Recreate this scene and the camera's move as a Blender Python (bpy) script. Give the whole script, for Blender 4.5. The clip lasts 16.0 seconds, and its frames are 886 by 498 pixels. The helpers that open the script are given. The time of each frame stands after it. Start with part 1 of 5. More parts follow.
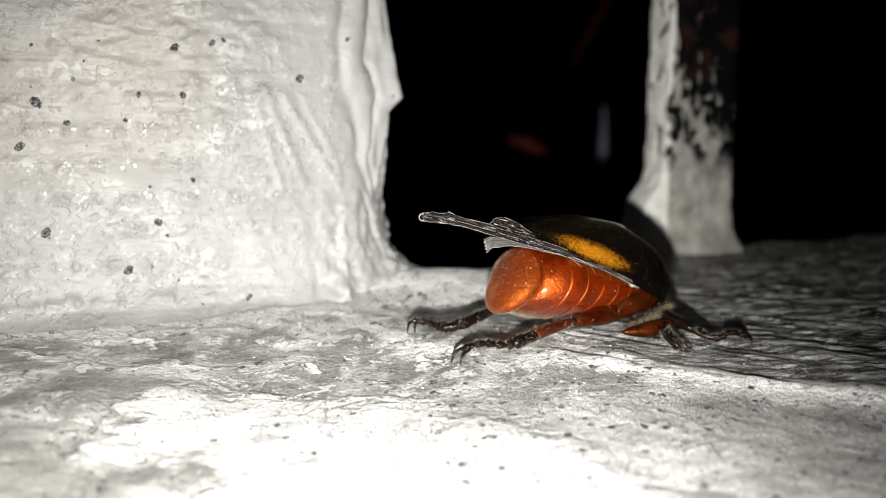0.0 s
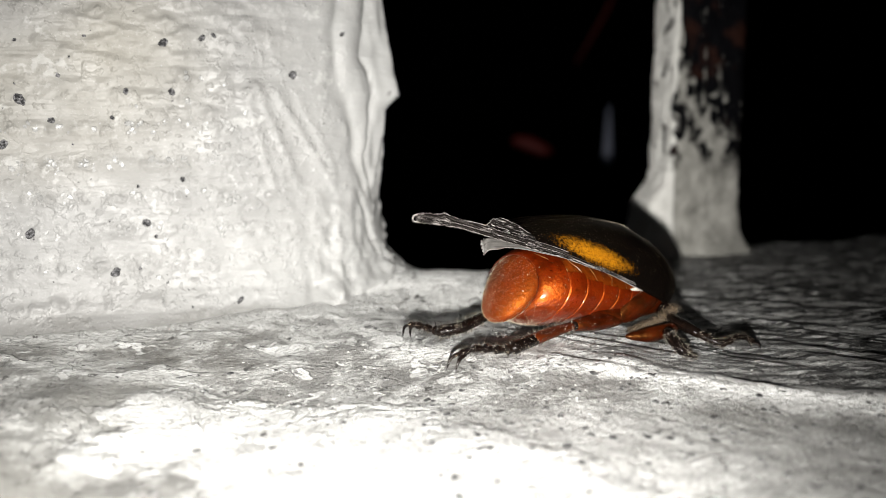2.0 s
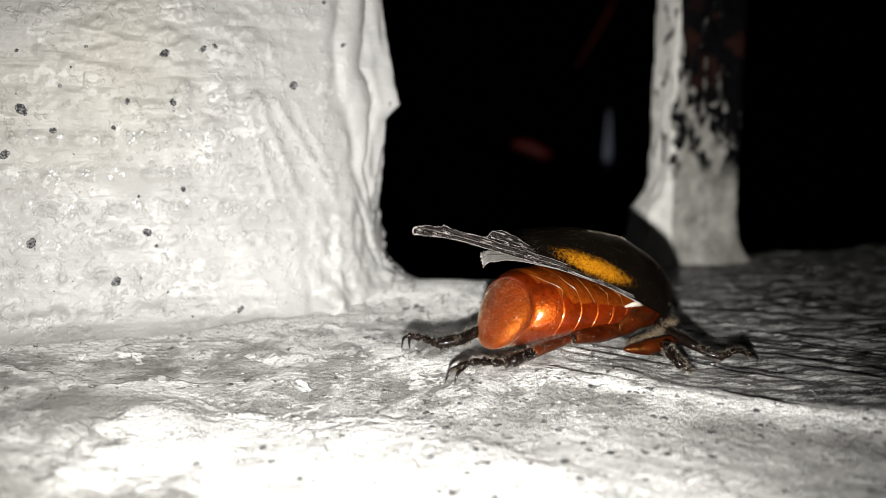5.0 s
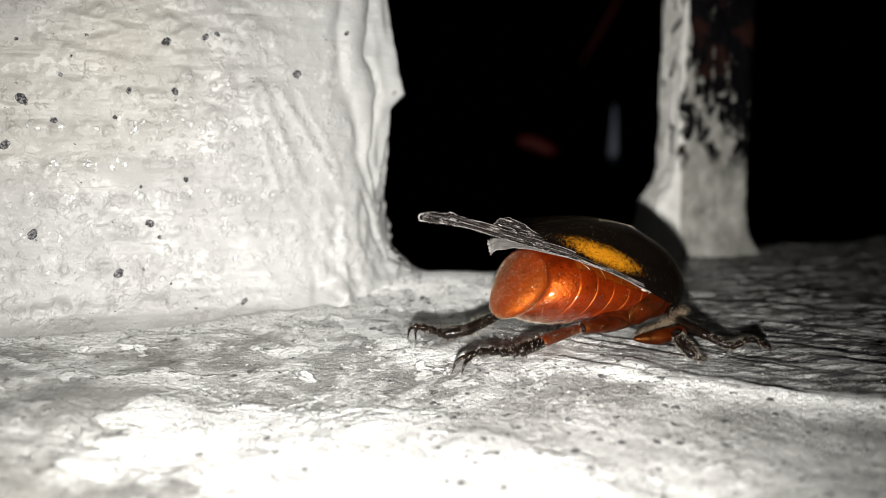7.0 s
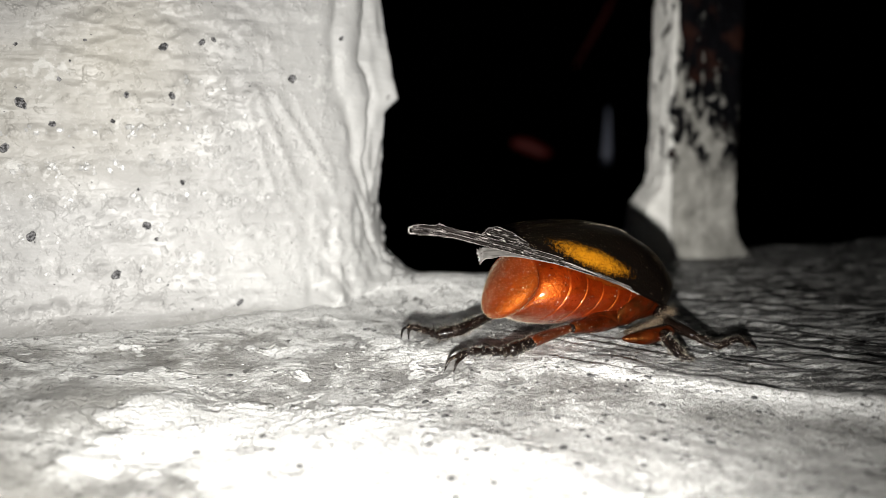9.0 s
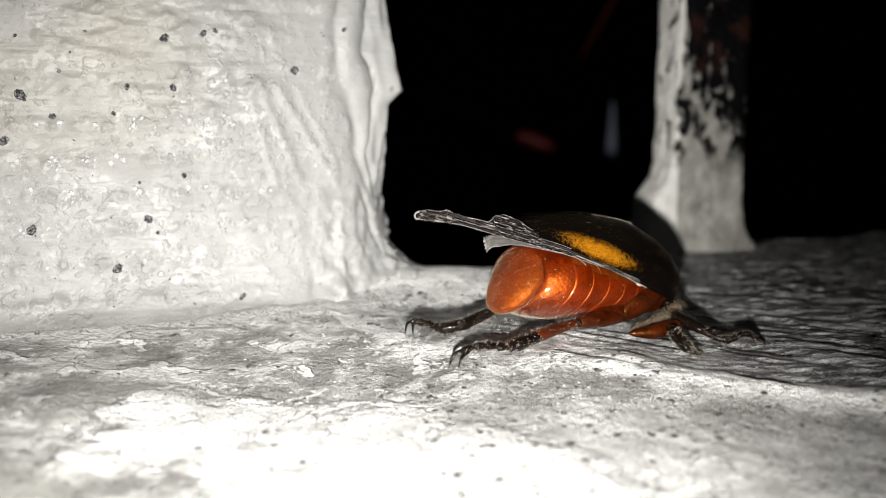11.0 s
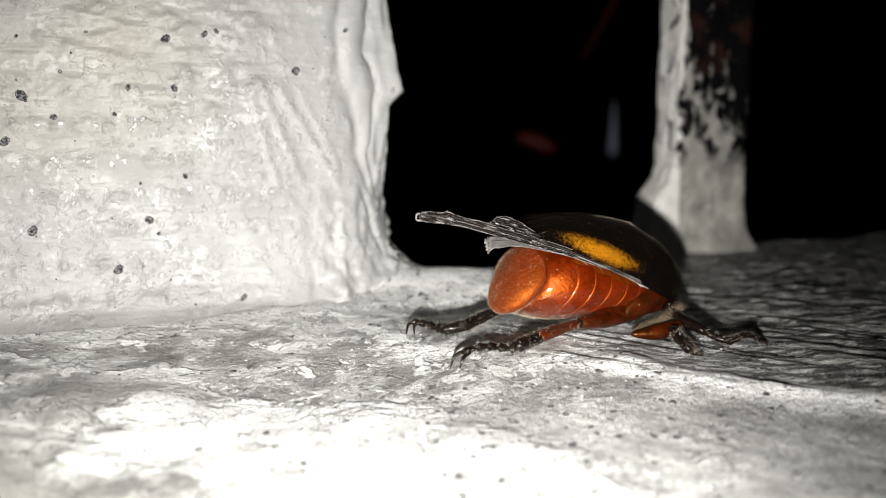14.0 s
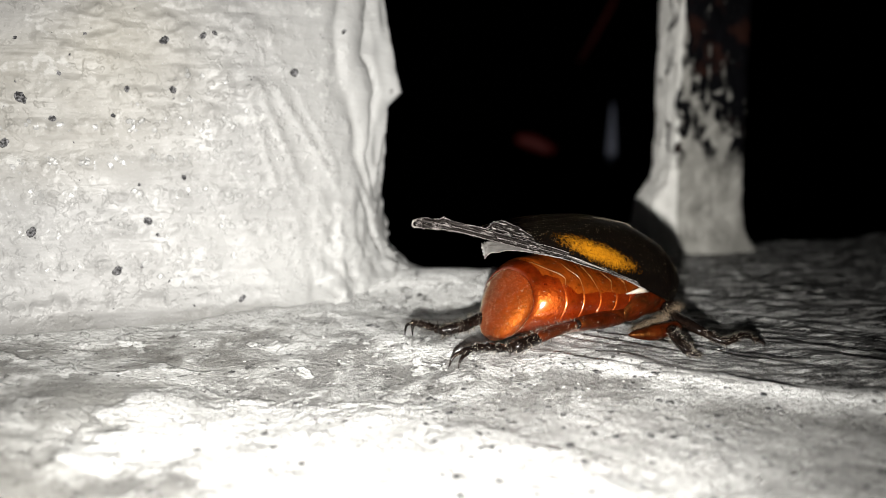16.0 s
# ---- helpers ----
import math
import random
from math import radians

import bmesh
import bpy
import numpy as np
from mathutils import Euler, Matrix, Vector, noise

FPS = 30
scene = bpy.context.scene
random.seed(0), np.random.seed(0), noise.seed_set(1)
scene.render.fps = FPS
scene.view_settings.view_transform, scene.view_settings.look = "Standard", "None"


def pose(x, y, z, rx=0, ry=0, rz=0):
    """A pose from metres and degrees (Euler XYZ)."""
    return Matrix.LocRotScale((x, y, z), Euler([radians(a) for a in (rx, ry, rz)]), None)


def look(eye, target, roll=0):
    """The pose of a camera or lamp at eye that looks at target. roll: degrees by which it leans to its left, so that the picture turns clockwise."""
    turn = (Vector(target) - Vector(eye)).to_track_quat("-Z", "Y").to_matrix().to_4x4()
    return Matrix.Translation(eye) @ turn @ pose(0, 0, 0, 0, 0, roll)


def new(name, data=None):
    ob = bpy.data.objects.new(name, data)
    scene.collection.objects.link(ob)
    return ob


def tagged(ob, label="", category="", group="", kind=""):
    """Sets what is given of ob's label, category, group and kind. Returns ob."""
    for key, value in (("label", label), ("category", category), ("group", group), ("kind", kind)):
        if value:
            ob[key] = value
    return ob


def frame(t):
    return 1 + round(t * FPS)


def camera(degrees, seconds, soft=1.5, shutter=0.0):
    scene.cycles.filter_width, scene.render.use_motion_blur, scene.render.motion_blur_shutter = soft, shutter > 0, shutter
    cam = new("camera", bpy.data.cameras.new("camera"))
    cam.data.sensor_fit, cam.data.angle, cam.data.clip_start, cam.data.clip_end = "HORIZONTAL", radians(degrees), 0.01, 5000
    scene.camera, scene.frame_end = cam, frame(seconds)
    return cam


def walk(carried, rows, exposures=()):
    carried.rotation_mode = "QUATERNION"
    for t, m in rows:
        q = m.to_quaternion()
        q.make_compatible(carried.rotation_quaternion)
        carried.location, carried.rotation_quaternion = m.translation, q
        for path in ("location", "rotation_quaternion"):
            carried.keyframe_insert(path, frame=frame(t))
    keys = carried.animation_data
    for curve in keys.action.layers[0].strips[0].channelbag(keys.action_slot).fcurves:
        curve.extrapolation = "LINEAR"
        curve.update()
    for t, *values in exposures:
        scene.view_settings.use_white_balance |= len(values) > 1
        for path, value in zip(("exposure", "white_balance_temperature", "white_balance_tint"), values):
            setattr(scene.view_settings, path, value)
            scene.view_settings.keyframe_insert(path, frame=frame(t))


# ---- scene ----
cam = camera(60, 16.0, soft=0.6)
cam.data.dof.use_dof = True
cam.data.dof.focus_distance = 0.068
cam.data.dof.aperture_fstop = 22.0
walk(cam, [
    (0, pose(-0.00078, -0.00332, 0.02017, 80.936, -0.083, -0.738)),
    (0.5, pose(0.00024, -0.00020, 0.01980, 80.919, 0.084, -0.125)),
    (1, pose(0.00009, -0.00074, 0.01986, 81.162, 0.023, -0.264)),
    (1.5, pose(0.00007, -0.00068, 0.01978, 81.073, 0.032, -0.273)),
    (2, pose(0.00007, -0.00085, 0.01982, 81.003, -0.009, -0.368)),
    (2.5, pose(0.00011, -0.00080, 0.01982, 80.904, 0.007, -0.327)),
    (3, pose(0.00012, -0.00085, 0.01983, 81.171, 0.024, -0.332)),
    (3.5, pose(0.00004, -0.00170, 0.01986, 81.098, -0.056, -0.704)),
    (4, pose(0.00009, -0.00165, 0.02128, 81.107, -0.503, -0.582)),
    (6.5, pose(0.00002, 0.00001, 0.01992, 80.963, 0.028, 0.009)),
    (7, pose(-0.00000, 0.00000, 0.01980, 81.000, -0.000, 0.000)),
    (7.5, pose(0.00001, -0.00002, 0.01989, 80.987, 0.018, 0.002)),
    (8, pose(0.00001, 0.00004, 0.01977, 81.017, 0.009, 0.011)),
    (8.5, pose(0.00000, 0.00002, 0.01977, 81.146, 0.006, 0.007)),
    (9, pose(0.00022, -0.00133, 0.02002, 81.126, -0.058, -0.377)),
    (11.5, pose(0.00013, -0.00034, 0.01980, 80.630, 0.040, -0.061)),
    (12, pose(0.00011, -0.00033, 0.01980, 80.626, 0.016, -0.070)),
    (12.5, pose(0.00014, -0.00038, 0.01982, 80.628, 0.055, -0.052)),
    (13, pose(0.00012, -0.00039, 0.01978, 80.665, 0.055, -0.069)),
    (13.5, pose(0.00013, -0.00034, 0.01972, 80.686, 0.044, -0.062)),
    (14, pose(0.00015, -0.00034, 0.01974, 80.789, 0.053, -0.013)),
    (14.5, pose(0.00012, -0.00046, 0.01974, 80.974, 0.040, -0.073)),
    (15, pose(0.00017, -0.00046, 0.01966, 80.979, 0.057, -0.084)),
    (15.5, pose(0.00016, -0.00052, 0.01981, 80.876, 0.072, -0.097)),
    (16, pose(0.00024, -0.00050, 0.01970, 80.911, 0.084, -0.083)),
], exposures=[(0, 0.0), (3.5, 0.0), (4.0, 0.25), (4.4, 0.1), (6.3, 0.0), (16.0, 0.0)])

# ---- light: the small lamp beside the lens, in a night with almost no sky ----
world = bpy.data.worlds.new("night")
scene.world = world
world.use_nodes = True
world.node_tree.nodes["Background"].inputs[0].default_value = (0.010, 0.012, 0.016, 1)
world.node_tree.nodes["Background"].inputs[1].default_value = 0.05
lamp_data = bpy.data.lights.new("flash_lamp", "SPOT")
lamp_data.energy, lamp_data.shadow_soft_size, lamp_data.color = 0.735, 0.0009, (1.0, 0.975, 0.925)
lamp_data.spot_size, lamp_data.spot_blend = radians(95), 1.0
lamp = new("flash_lamp", lamp_data)
lamp.matrix_world = look((-0.0018, -0.002, 0.0122), (-0.0068, 0.058, 0.0015))

MM = 0.001
# the iron bar: place and turn of its foot, half width and half depth
BAR_AT, BAR_X, BAR_Y = (40.5, 121.0, 16.0), 6.25, 3.50
# the wall's front runs along ALONG, the opening lies towards INTO
ALONG = Vector((0.9335, 0.3585, 0))
INTO = Vector((-0.3585, 0.9335, 0))


# ---- materials ----
def nodes_of(name):
    m = bpy.data.materials.new(name)
    m.use_nodes = True
    nt = m.node_tree
    return m, nt, nt.nodes["Principled BSDF"]


def node(nt, kind, **kw):
    n = nt.nodes.new(kind)
    for k, v in kw.items():
        if k in n.inputs:
            n.inputs[k].default_value = v
    return n


def coords(nt, scale=(1, 1, 1), turn=(0, 0, 0)):
    c = nt.nodes.new("ShaderNodeTexCoord")
    m = nt.nodes.new("ShaderNodeMapping")
    m.inputs["Scale"].default_value = scale
    m.inputs["Rotation"].default_value = turn
    nt.links.new(c.outputs["Object"], m.inputs["Vector"])
    return m.outputs["Vector"]


def noise_of(nt, vec, scale, detail=4.0, rough=0.55, distort=0.0):
    n = node(nt, "ShaderNodeTexNoise", Scale=scale, Detail=detail, Roughness=rough, Distortion=distort)
    nt.links.new(vec, n.inputs["Vector"])
    return n.outputs["Fac"]


def ramp(nt, fac, stops):
    r = nt.nodes.new("ShaderNodeValToRGB")
    e = r.color_ramp.elements
    while len(e) < len(stops):
        e.new(0.5)
    for el, (p, c) in zip(e, stops):
        el.position = p
        el.color = (c, c, c, 1) if not isinstance(c, tuple) else (*c, 1)
    nt.links.new(fac, r.inputs["Fac"])
    return r.outputs["Color"]


def mix(nt, fac, a, b, blend="MIX"):
    n = nt.nodes.new("ShaderNodeMix")
    n.data_type, n.blend_type = "RGBA", blend
    for sock, v in ((n.inputs["Factor"], fac), (n.inputs["A"], a), (n.inputs["B"], b)):
        if isinstance(v, (float, int)):
            sock.default_value = v
        elif isinstance(v, tuple):
            sock.default_value = (*v, 1)
        else:
            nt.links.new(v, sock)
    return n.outputs["Result"]


def calc(nt, op, a, b=0.0):
    n = nt.nodes.new("ShaderNodeMath")
    n.operation = op
    for sock, v in zip(n.inputs, (a, b)):
        if isinstance(v, (float, int)):
            sock.default_value = v
        else:
            nt.links.new(v, sock)
    return n.outputs[0]


def bump(nt, bsdf, height, strength, distance, below=None):
    b = node(nt, "ShaderNodeBump", Strength=strength, Distance=distance)
    nt.links.new(height, b.inputs["Height"])
    if below is not None:
        nt.links.new(below, b.inputs["Normal"])
    nt.links.new(b.outputs["Normal"], bsdf.inputs["Normal"])
    return b.outputs["Normal"]


def wall_paint():
    m, nt, b = nodes_of("white_gloss_paint")
    v = coords(nt)
    level = coords(nt, (1, 1, 2.2))
    base = mix(nt, ramp(nt, noise_of(nt, level, 60, 4, 0.55, 0.4), [(0.30, 0.0), (0.75, 1.0)]), (0.252, 0.251, 0.247), (0.214, 0.211, 0.205))
    ochre = ramp(nt, noise_of(nt, v, 34, 3), [(0.40, 0.1), (0.65, 0.8)])
    sep = nt.nodes.new("ShaderNodeSeparateXYZ")
    nt.links.new(v, sep.inputs[0])
    high, aside = nt.nodes.new("ShaderNodeClamp"), nt.nodes.new("ShaderNodeClamp")
    nt.links.new(calc(nt, "MULTIPLY", calc(nt, "SUBTRACT", sep.outputs["Z"], 0.012), 60.0), high.inputs["Value"])
    nt.links.new(calc(nt, "MULTIPLY", calc(nt, "SUBTRACT", -0.020, sep.outputs["X"]), 70.0), aside.inputs["Value"])
    ochre = calc(nt, "MULTIPLY", ochre, calc(nt, "MULTIPLY", high.outputs[0], aside.outputs[0]))
    base = mix(nt, ochre, base, (0.285, 0.265, 0.215))
    strokes = ramp(nt, noise_of(nt, level, 260, 3, 0.5, 1.0), [(0.60, 0.0), (0.74, 0.3)])
    base = mix(nt, strokes, base, (0.20, 0.197, 0.188))
    flecks = calc(nt, "MULTIPLY", ramp(nt, noise_of(nt, v, 2300, 3, 0.6), [(0.59, 0.0), (0.66, 0.7)]), ramp(nt, noise_of(nt, level, 120, 4, 0.6), [(0.40, 0.0), (0.60, 1.0)]))
    # beads in level rows left by the brush, their glints painted as pale dots
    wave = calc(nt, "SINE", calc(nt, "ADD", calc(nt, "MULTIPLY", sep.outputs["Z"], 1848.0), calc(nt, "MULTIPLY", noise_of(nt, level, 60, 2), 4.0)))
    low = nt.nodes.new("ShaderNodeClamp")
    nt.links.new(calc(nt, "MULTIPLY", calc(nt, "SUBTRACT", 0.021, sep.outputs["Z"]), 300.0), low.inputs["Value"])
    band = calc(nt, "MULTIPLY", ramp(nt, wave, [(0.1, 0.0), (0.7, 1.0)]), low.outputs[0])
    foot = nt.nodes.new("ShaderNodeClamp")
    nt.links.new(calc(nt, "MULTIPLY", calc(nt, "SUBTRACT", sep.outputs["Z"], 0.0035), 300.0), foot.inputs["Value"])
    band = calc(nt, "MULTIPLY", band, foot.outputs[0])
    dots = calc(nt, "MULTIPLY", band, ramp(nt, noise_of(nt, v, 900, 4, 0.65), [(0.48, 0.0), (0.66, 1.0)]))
    # pale flecks and dots stand in for glints on the beads
    base = mix(nt, calc(nt, "MULTIPLY", flecks, 0.35), base, (0.50, 0.50, 0.49))
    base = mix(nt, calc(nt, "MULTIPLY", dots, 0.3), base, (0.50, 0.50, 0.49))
    # whiter colour round the corner makes up for the grazing light there
    span = calc(nt, "ADD", calc(nt, "MULTIPLY", sep.outputs["X"], 0.9335), calc(nt, "MULTIPLY", sep.outputs["Y"], 0.3585))
    corner = nt.nodes.new("ShaderNodeClamp")
    nt.links.new(calc(nt, "MULTIPLY", calc(nt, "SUBTRACT", span, 0.011), 70.0), corner.inputs["Value"])
    base = mix(nt, calc(nt, "MULTIPLY", corner.outputs[0], 0.75), base, (0.41, 0.41, 0.406))
    # paler low down as well, extra brightness put into the colour
    skirt = nt.nodes.new("ShaderNodeClamp")
    nt.links.new(calc(nt, "MULTIPLY", calc(nt, "ADD", calc(nt, "SUBTRACT", 0.013, sep.outputs["Z"]), calc(nt, "MULTIPLY", calc(nt, "SUBTRACT", noise_of(nt, v, 160, 4), 0.5), 0.012)), 200.0), skirt.inputs["Value"])
    near = nt.nodes.new("ShaderNodeClamp")
    nt.links.new(calc(nt, "MULTIPLY", calc(nt, "ADD", span, 0.004), 60.0), near.inputs["Value"])
    base = mix(nt, calc(nt, "MULTIPLY", calc(nt, "MULTIPLY", skirt.outputs[0], near.outputs[0]), 0.6), base, (0.36, 0.36, 0.354))
    beads = calc(nt, "MULTIPLY", noise_of(nt, level, 150, 2), calc(nt, "ADD", noise_of(nt, v, 1300, 2, 0.5), 0.5))
    # paler bead tops, likewise a glint put into the colour
    pale = ramp(nt, beads, [(0.64, 0.0), (0.72, 0.35)])
    base = mix(nt, pale, base, (0.54, 0.54, 0.53))
    # grime creeps up the foot of the wall
    creep = calc(nt, "ADD", calc(nt, "SUBTRACT", 0.0022, sep.outputs["Z"]), calc(nt, "MULTIPLY", calc(nt, "SUBTRACT", noise_of(nt, level, 150, 6, 0.65), 0.5), 0.011))
    dirt, west = nt.nodes.new("ShaderNodeClamp"), nt.nodes.new("ShaderNodeClamp")
    nt.links.new(calc(nt, "MULTIPLY", creep, 420.0), dirt.inputs["Value"])
    nt.links.new(calc(nt, "MULTIPLY", calc(nt, "SUBTRACT", 0.016, span), 160.0), west.inputs["Value"])
    base = mix(nt, calc(nt, "MULTIPLY", calc(nt, "MULTIPLY", dirt.outputs[0], west.outputs[0]), 0.6), base, (0.15, 0.146, 0.138))
    salt = noise_of(nt, v, 4200, 3, 0.7)
    base = mix(nt, ramp(nt, salt, [(0.60, 0.0), (0.74, 0.2)]), base, (0.12, 0.118, 0.112))
    base = mix(nt, ramp(nt, salt, [(0.28, 0.3), (0.36, 0.0)]), base, (0.60, 0.60, 0.59))
    base = mix(nt, 1.0, base, (0.93, 0.93, 0.93), "MULTIPLY")
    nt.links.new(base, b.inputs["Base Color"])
    nt.links.new(ramp(nt, noise_of(nt, v, 300, 3), [(0.3, 0.40), (0.7, 0.62)]), b.inputs["Roughness"])
    b.inputs["Specular IOR Level"].default_value = 0.36
    n1 = bump(nt, b, noise_of(nt, coords(nt, (0.5, 0.5, 2.2)), 210, 3, 0.55, 0.3), 0.28, 0.0012)
    n2 = bump(nt, b, calc(nt, "MULTIPLY", calc(nt, "ADD", beads, calc(nt, "MULTIPLY", dots, 0.6)), calc(nt, "SUBTRACT", 1.0, calc(nt, "MULTIPLY", corner.outputs[0], 0.9))), 0.20, 0.0006, n1)
    pimples = calc(nt, "MULTIPLY", ramp(nt, noise_of(nt, v, 1250, 2, 0.5), [(0.54, 0.0), (0.80, 1.0)]), ramp(nt, noise_of(nt, level, 130, 3), [(0.40, 0.15), (0.62, 1.0)]))
    pimples = calc(nt, "MULTIPLY", pimples, calc(nt, "SUBTRACT", 1.0, calc(nt, "MULTIPLY", corner.outputs[0], 0.9)))
    n3 = bump(nt, b, pimples, 0.45, 0.0005, n2)
    bump(nt, b, noise_of(nt, v, 2600, 3, 0.6), 0.06, 0.0002, n3)
    return m


def ledge_paint():
    m, nt, b = nodes_of("worn_white_ledge_paint")
    v = coords(nt)
    grain = coords(nt, (0.10, 1.0, 1.0), (0, 0, radians(31)))
    smear = coords(nt, (0.62, 1.0, 1.0), (0, 0, radians(-10)))
    sep = nt.nodes.new("ShaderNodeSeparateXYZ")
    nt.links.new(v, sep.inputs[0])

    def clamp(value):
        c = nt.nodes.new("ShaderNodeClamp")
        nt.links.new(value, c.inputs["Value"])
        return c.outputs[0]

    patches = ramp(nt, noise_of(nt, v, 150, 8, 0.72, 0.5), [(0.44, 0.0), (0.54, 1.0)])
    dirty = clamp(calc(nt, "MULTIPLY", calc(nt, "SUBTRACT", sep.outputs["Y"], 0.0535), 220.0))
    flank = clamp(calc(nt, "MULTIPLY", calc(nt, "SUBTRACT", -0.012, sep.outputs["X"]), 400.0))
    dirty = calc(nt, "MAXIMUM", dirty, flank)
    soiled = calc(nt, "MULTIPLY", patches, calc(nt, "ADD", calc(nt, "MULTIPLY", dirty, 0.65), 0.35))
    base = mix(nt, soiled, (0.70, 0.70, 0.69), (0.24, 0.236, 0.228))
    clean = ramp(nt, noise_of(nt, v, 330, 5, 0.62, 0.4), [(0.57, 0.0), (0.60, 0.95)])
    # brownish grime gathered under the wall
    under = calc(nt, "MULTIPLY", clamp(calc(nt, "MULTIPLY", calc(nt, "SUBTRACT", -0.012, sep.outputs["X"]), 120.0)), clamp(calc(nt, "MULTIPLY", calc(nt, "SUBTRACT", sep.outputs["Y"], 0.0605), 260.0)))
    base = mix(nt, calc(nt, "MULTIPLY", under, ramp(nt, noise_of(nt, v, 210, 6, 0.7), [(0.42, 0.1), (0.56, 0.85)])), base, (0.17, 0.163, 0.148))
    base = mix(nt, clean, base, (0.78, 0.78, 0.77))
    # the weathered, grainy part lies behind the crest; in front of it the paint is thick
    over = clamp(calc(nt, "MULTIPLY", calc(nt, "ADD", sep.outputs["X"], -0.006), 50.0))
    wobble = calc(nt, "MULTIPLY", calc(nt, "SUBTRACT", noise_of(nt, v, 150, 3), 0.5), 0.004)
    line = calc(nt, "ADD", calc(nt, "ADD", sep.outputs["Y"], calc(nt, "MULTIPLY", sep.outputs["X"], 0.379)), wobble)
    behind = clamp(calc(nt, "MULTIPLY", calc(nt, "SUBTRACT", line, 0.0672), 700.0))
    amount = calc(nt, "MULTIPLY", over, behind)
    # colour darkens to the right, adding to the lamp's own falloff
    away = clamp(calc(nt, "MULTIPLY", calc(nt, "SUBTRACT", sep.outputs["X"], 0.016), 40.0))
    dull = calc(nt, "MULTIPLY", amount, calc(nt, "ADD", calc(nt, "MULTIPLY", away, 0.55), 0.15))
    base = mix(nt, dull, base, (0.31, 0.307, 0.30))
    lines = noise_of(nt, grain, 1300, 5, 0.68, 0.3)
    streak = calc(nt, "MULTIPLY", ramp(nt, lines, [(0.49, 0.0), (0.53, 1.0)]), calc(nt, "MULTIPLY", amount, calc(nt, "ADD", calc(nt, "MULTIPLY", away, 0.4), 0.6)))
    base = mix(nt, streak, base, (0.012, 0.0118, 0.0115))
    # pale lines between the grain, highlights put into the colour
    lit = calc(nt, "MULTIPLY", ramp(nt, lines, [(0.37, 1.0), (0.43, 0.0)]), amount)
    base = mix(nt, lit, base, (0.75, 0.75, 0.74))
    # white paint along the wall's foot, made whiter to brighten the dim ledge
    depth = calc(nt, "ADD", calc(nt, "MULTIPLY", sep.outputs["X"], -0.3585), calc(nt, "MULTIPLY", sep.outputs["Y"], 0.9335))
    ragged = calc(nt, "MULTIPLY", calc(nt, "SUBTRACT", noise_of(nt, smear, 170, 5, 0.65), 0.5), 0.016)
    strip_v = clamp(calc(nt, "MULTIPLY", calc(nt, "SUBTRACT", calc(nt, "ADD", depth, ragged), 0.0735), 260.0))
    strip_x = clamp(calc(nt, "MULTIPLY", calc(nt, "SUBTRACT", 0.012, sep.outputs["X"]), 160.0))
    whitened = calc(nt, "MULTIPLY", calc(nt, "MULTIPLY", strip_x, strip_v), 0.85)
    base = mix(nt, whitened, base, (0.60, 0.60, 0.592))
    # the swelling is whitened too, brightness put into its colour
    mound = calc(nt, "MULTIPLY", strip_x, clamp(calc(nt, "MULTIPLY", calc(nt, "SUBTRACT", calc(nt, "ADD", depth, ragged), 0.080), 400.0)))
    base = mix(nt, mound, base, (0.80, 0.80, 0.79))
    # grime on the front beyond the beetle; its colour also carries lamp falloff
    grime_falloff = calc(nt, "MULTIPLY", clamp(calc(nt, "MULTIPLY", calc(nt, "ADD", sep.outputs["X"], 0.008), 34.0)), clamp(calc(nt, "MULTIPLY", calc(nt, "SUBTRACT", 0.0648, line), 500.0)))
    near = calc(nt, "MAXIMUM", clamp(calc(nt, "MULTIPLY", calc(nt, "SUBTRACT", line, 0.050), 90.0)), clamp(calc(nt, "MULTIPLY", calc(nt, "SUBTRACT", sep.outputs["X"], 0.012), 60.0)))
    grime_falloff = calc(nt, "MULTIPLY", grime_falloff, near)
    base = mix(nt, calc(nt, "MULTIPLY", grime_falloff, ramp(nt, noise_of(nt, v, 170, 5, 0.65), [(0.34, 0.25), (0.60, 0.9)])), base, (0.190, 0.187, 0.178))
    # a thick coat ends in a torn edge; soiled old paint shows round it
    torn = calc(nt, "MULTIPLY", calc(nt, "SUBTRACT", noise_of(nt, smear, 190, 5, 0.6), 0.5), 0.012)
    x_t, y_t = calc(nt, "ADD", sep.outputs["X"], torn), calc(nt, "ADD", sep.outputs["Y"], torn)
    coat = clamp(calc(nt, "MULTIPLY", calc(nt, "SUBTRACT", 0.0575, y_t), 900.0))
    coat = calc(nt, "MULTIPLY", coat, clamp(calc(nt, "MULTIPLY", calc(nt, "ADD", x_t, 0.0255), 900.0)))
    slant = calc(nt, "ADD", x_t, calc(nt, "MULTIPLY", y_t, 1.05))
    coat = calc(nt, "MULTIPLY", coat, clamp(calc(nt, "MULTIPLY", calc(nt, "SUBTRACT", 0.0605, slant), 260.0)))
    low_left = calc(nt, "MULTIPLY", clamp(calc(nt, "MULTIPLY", calc(nt, "SUBTRACT", 0.0485, y_t), 700.0)), clamp(calc(nt, "MULTIPLY", calc(nt, "SUBTRACT", -0.0150, x_t), 700.0)))
    coat = calc(nt, "MULTIPLY", coat, calc(nt, "SUBTRACT", 1.0, low_left))
    old = calc(nt, "MAXIMUM", low_left, clamp(calc(nt, "MULTIPLY", calc(nt, "SUBTRACT", -0.0235, x_t), 500.0)))
    old = calc(nt, "MULTIPLY", old, clamp(calc(nt, "MULTIPLY", calc(nt, "SUBTRACT", 0.062, y_t), 300.0)))
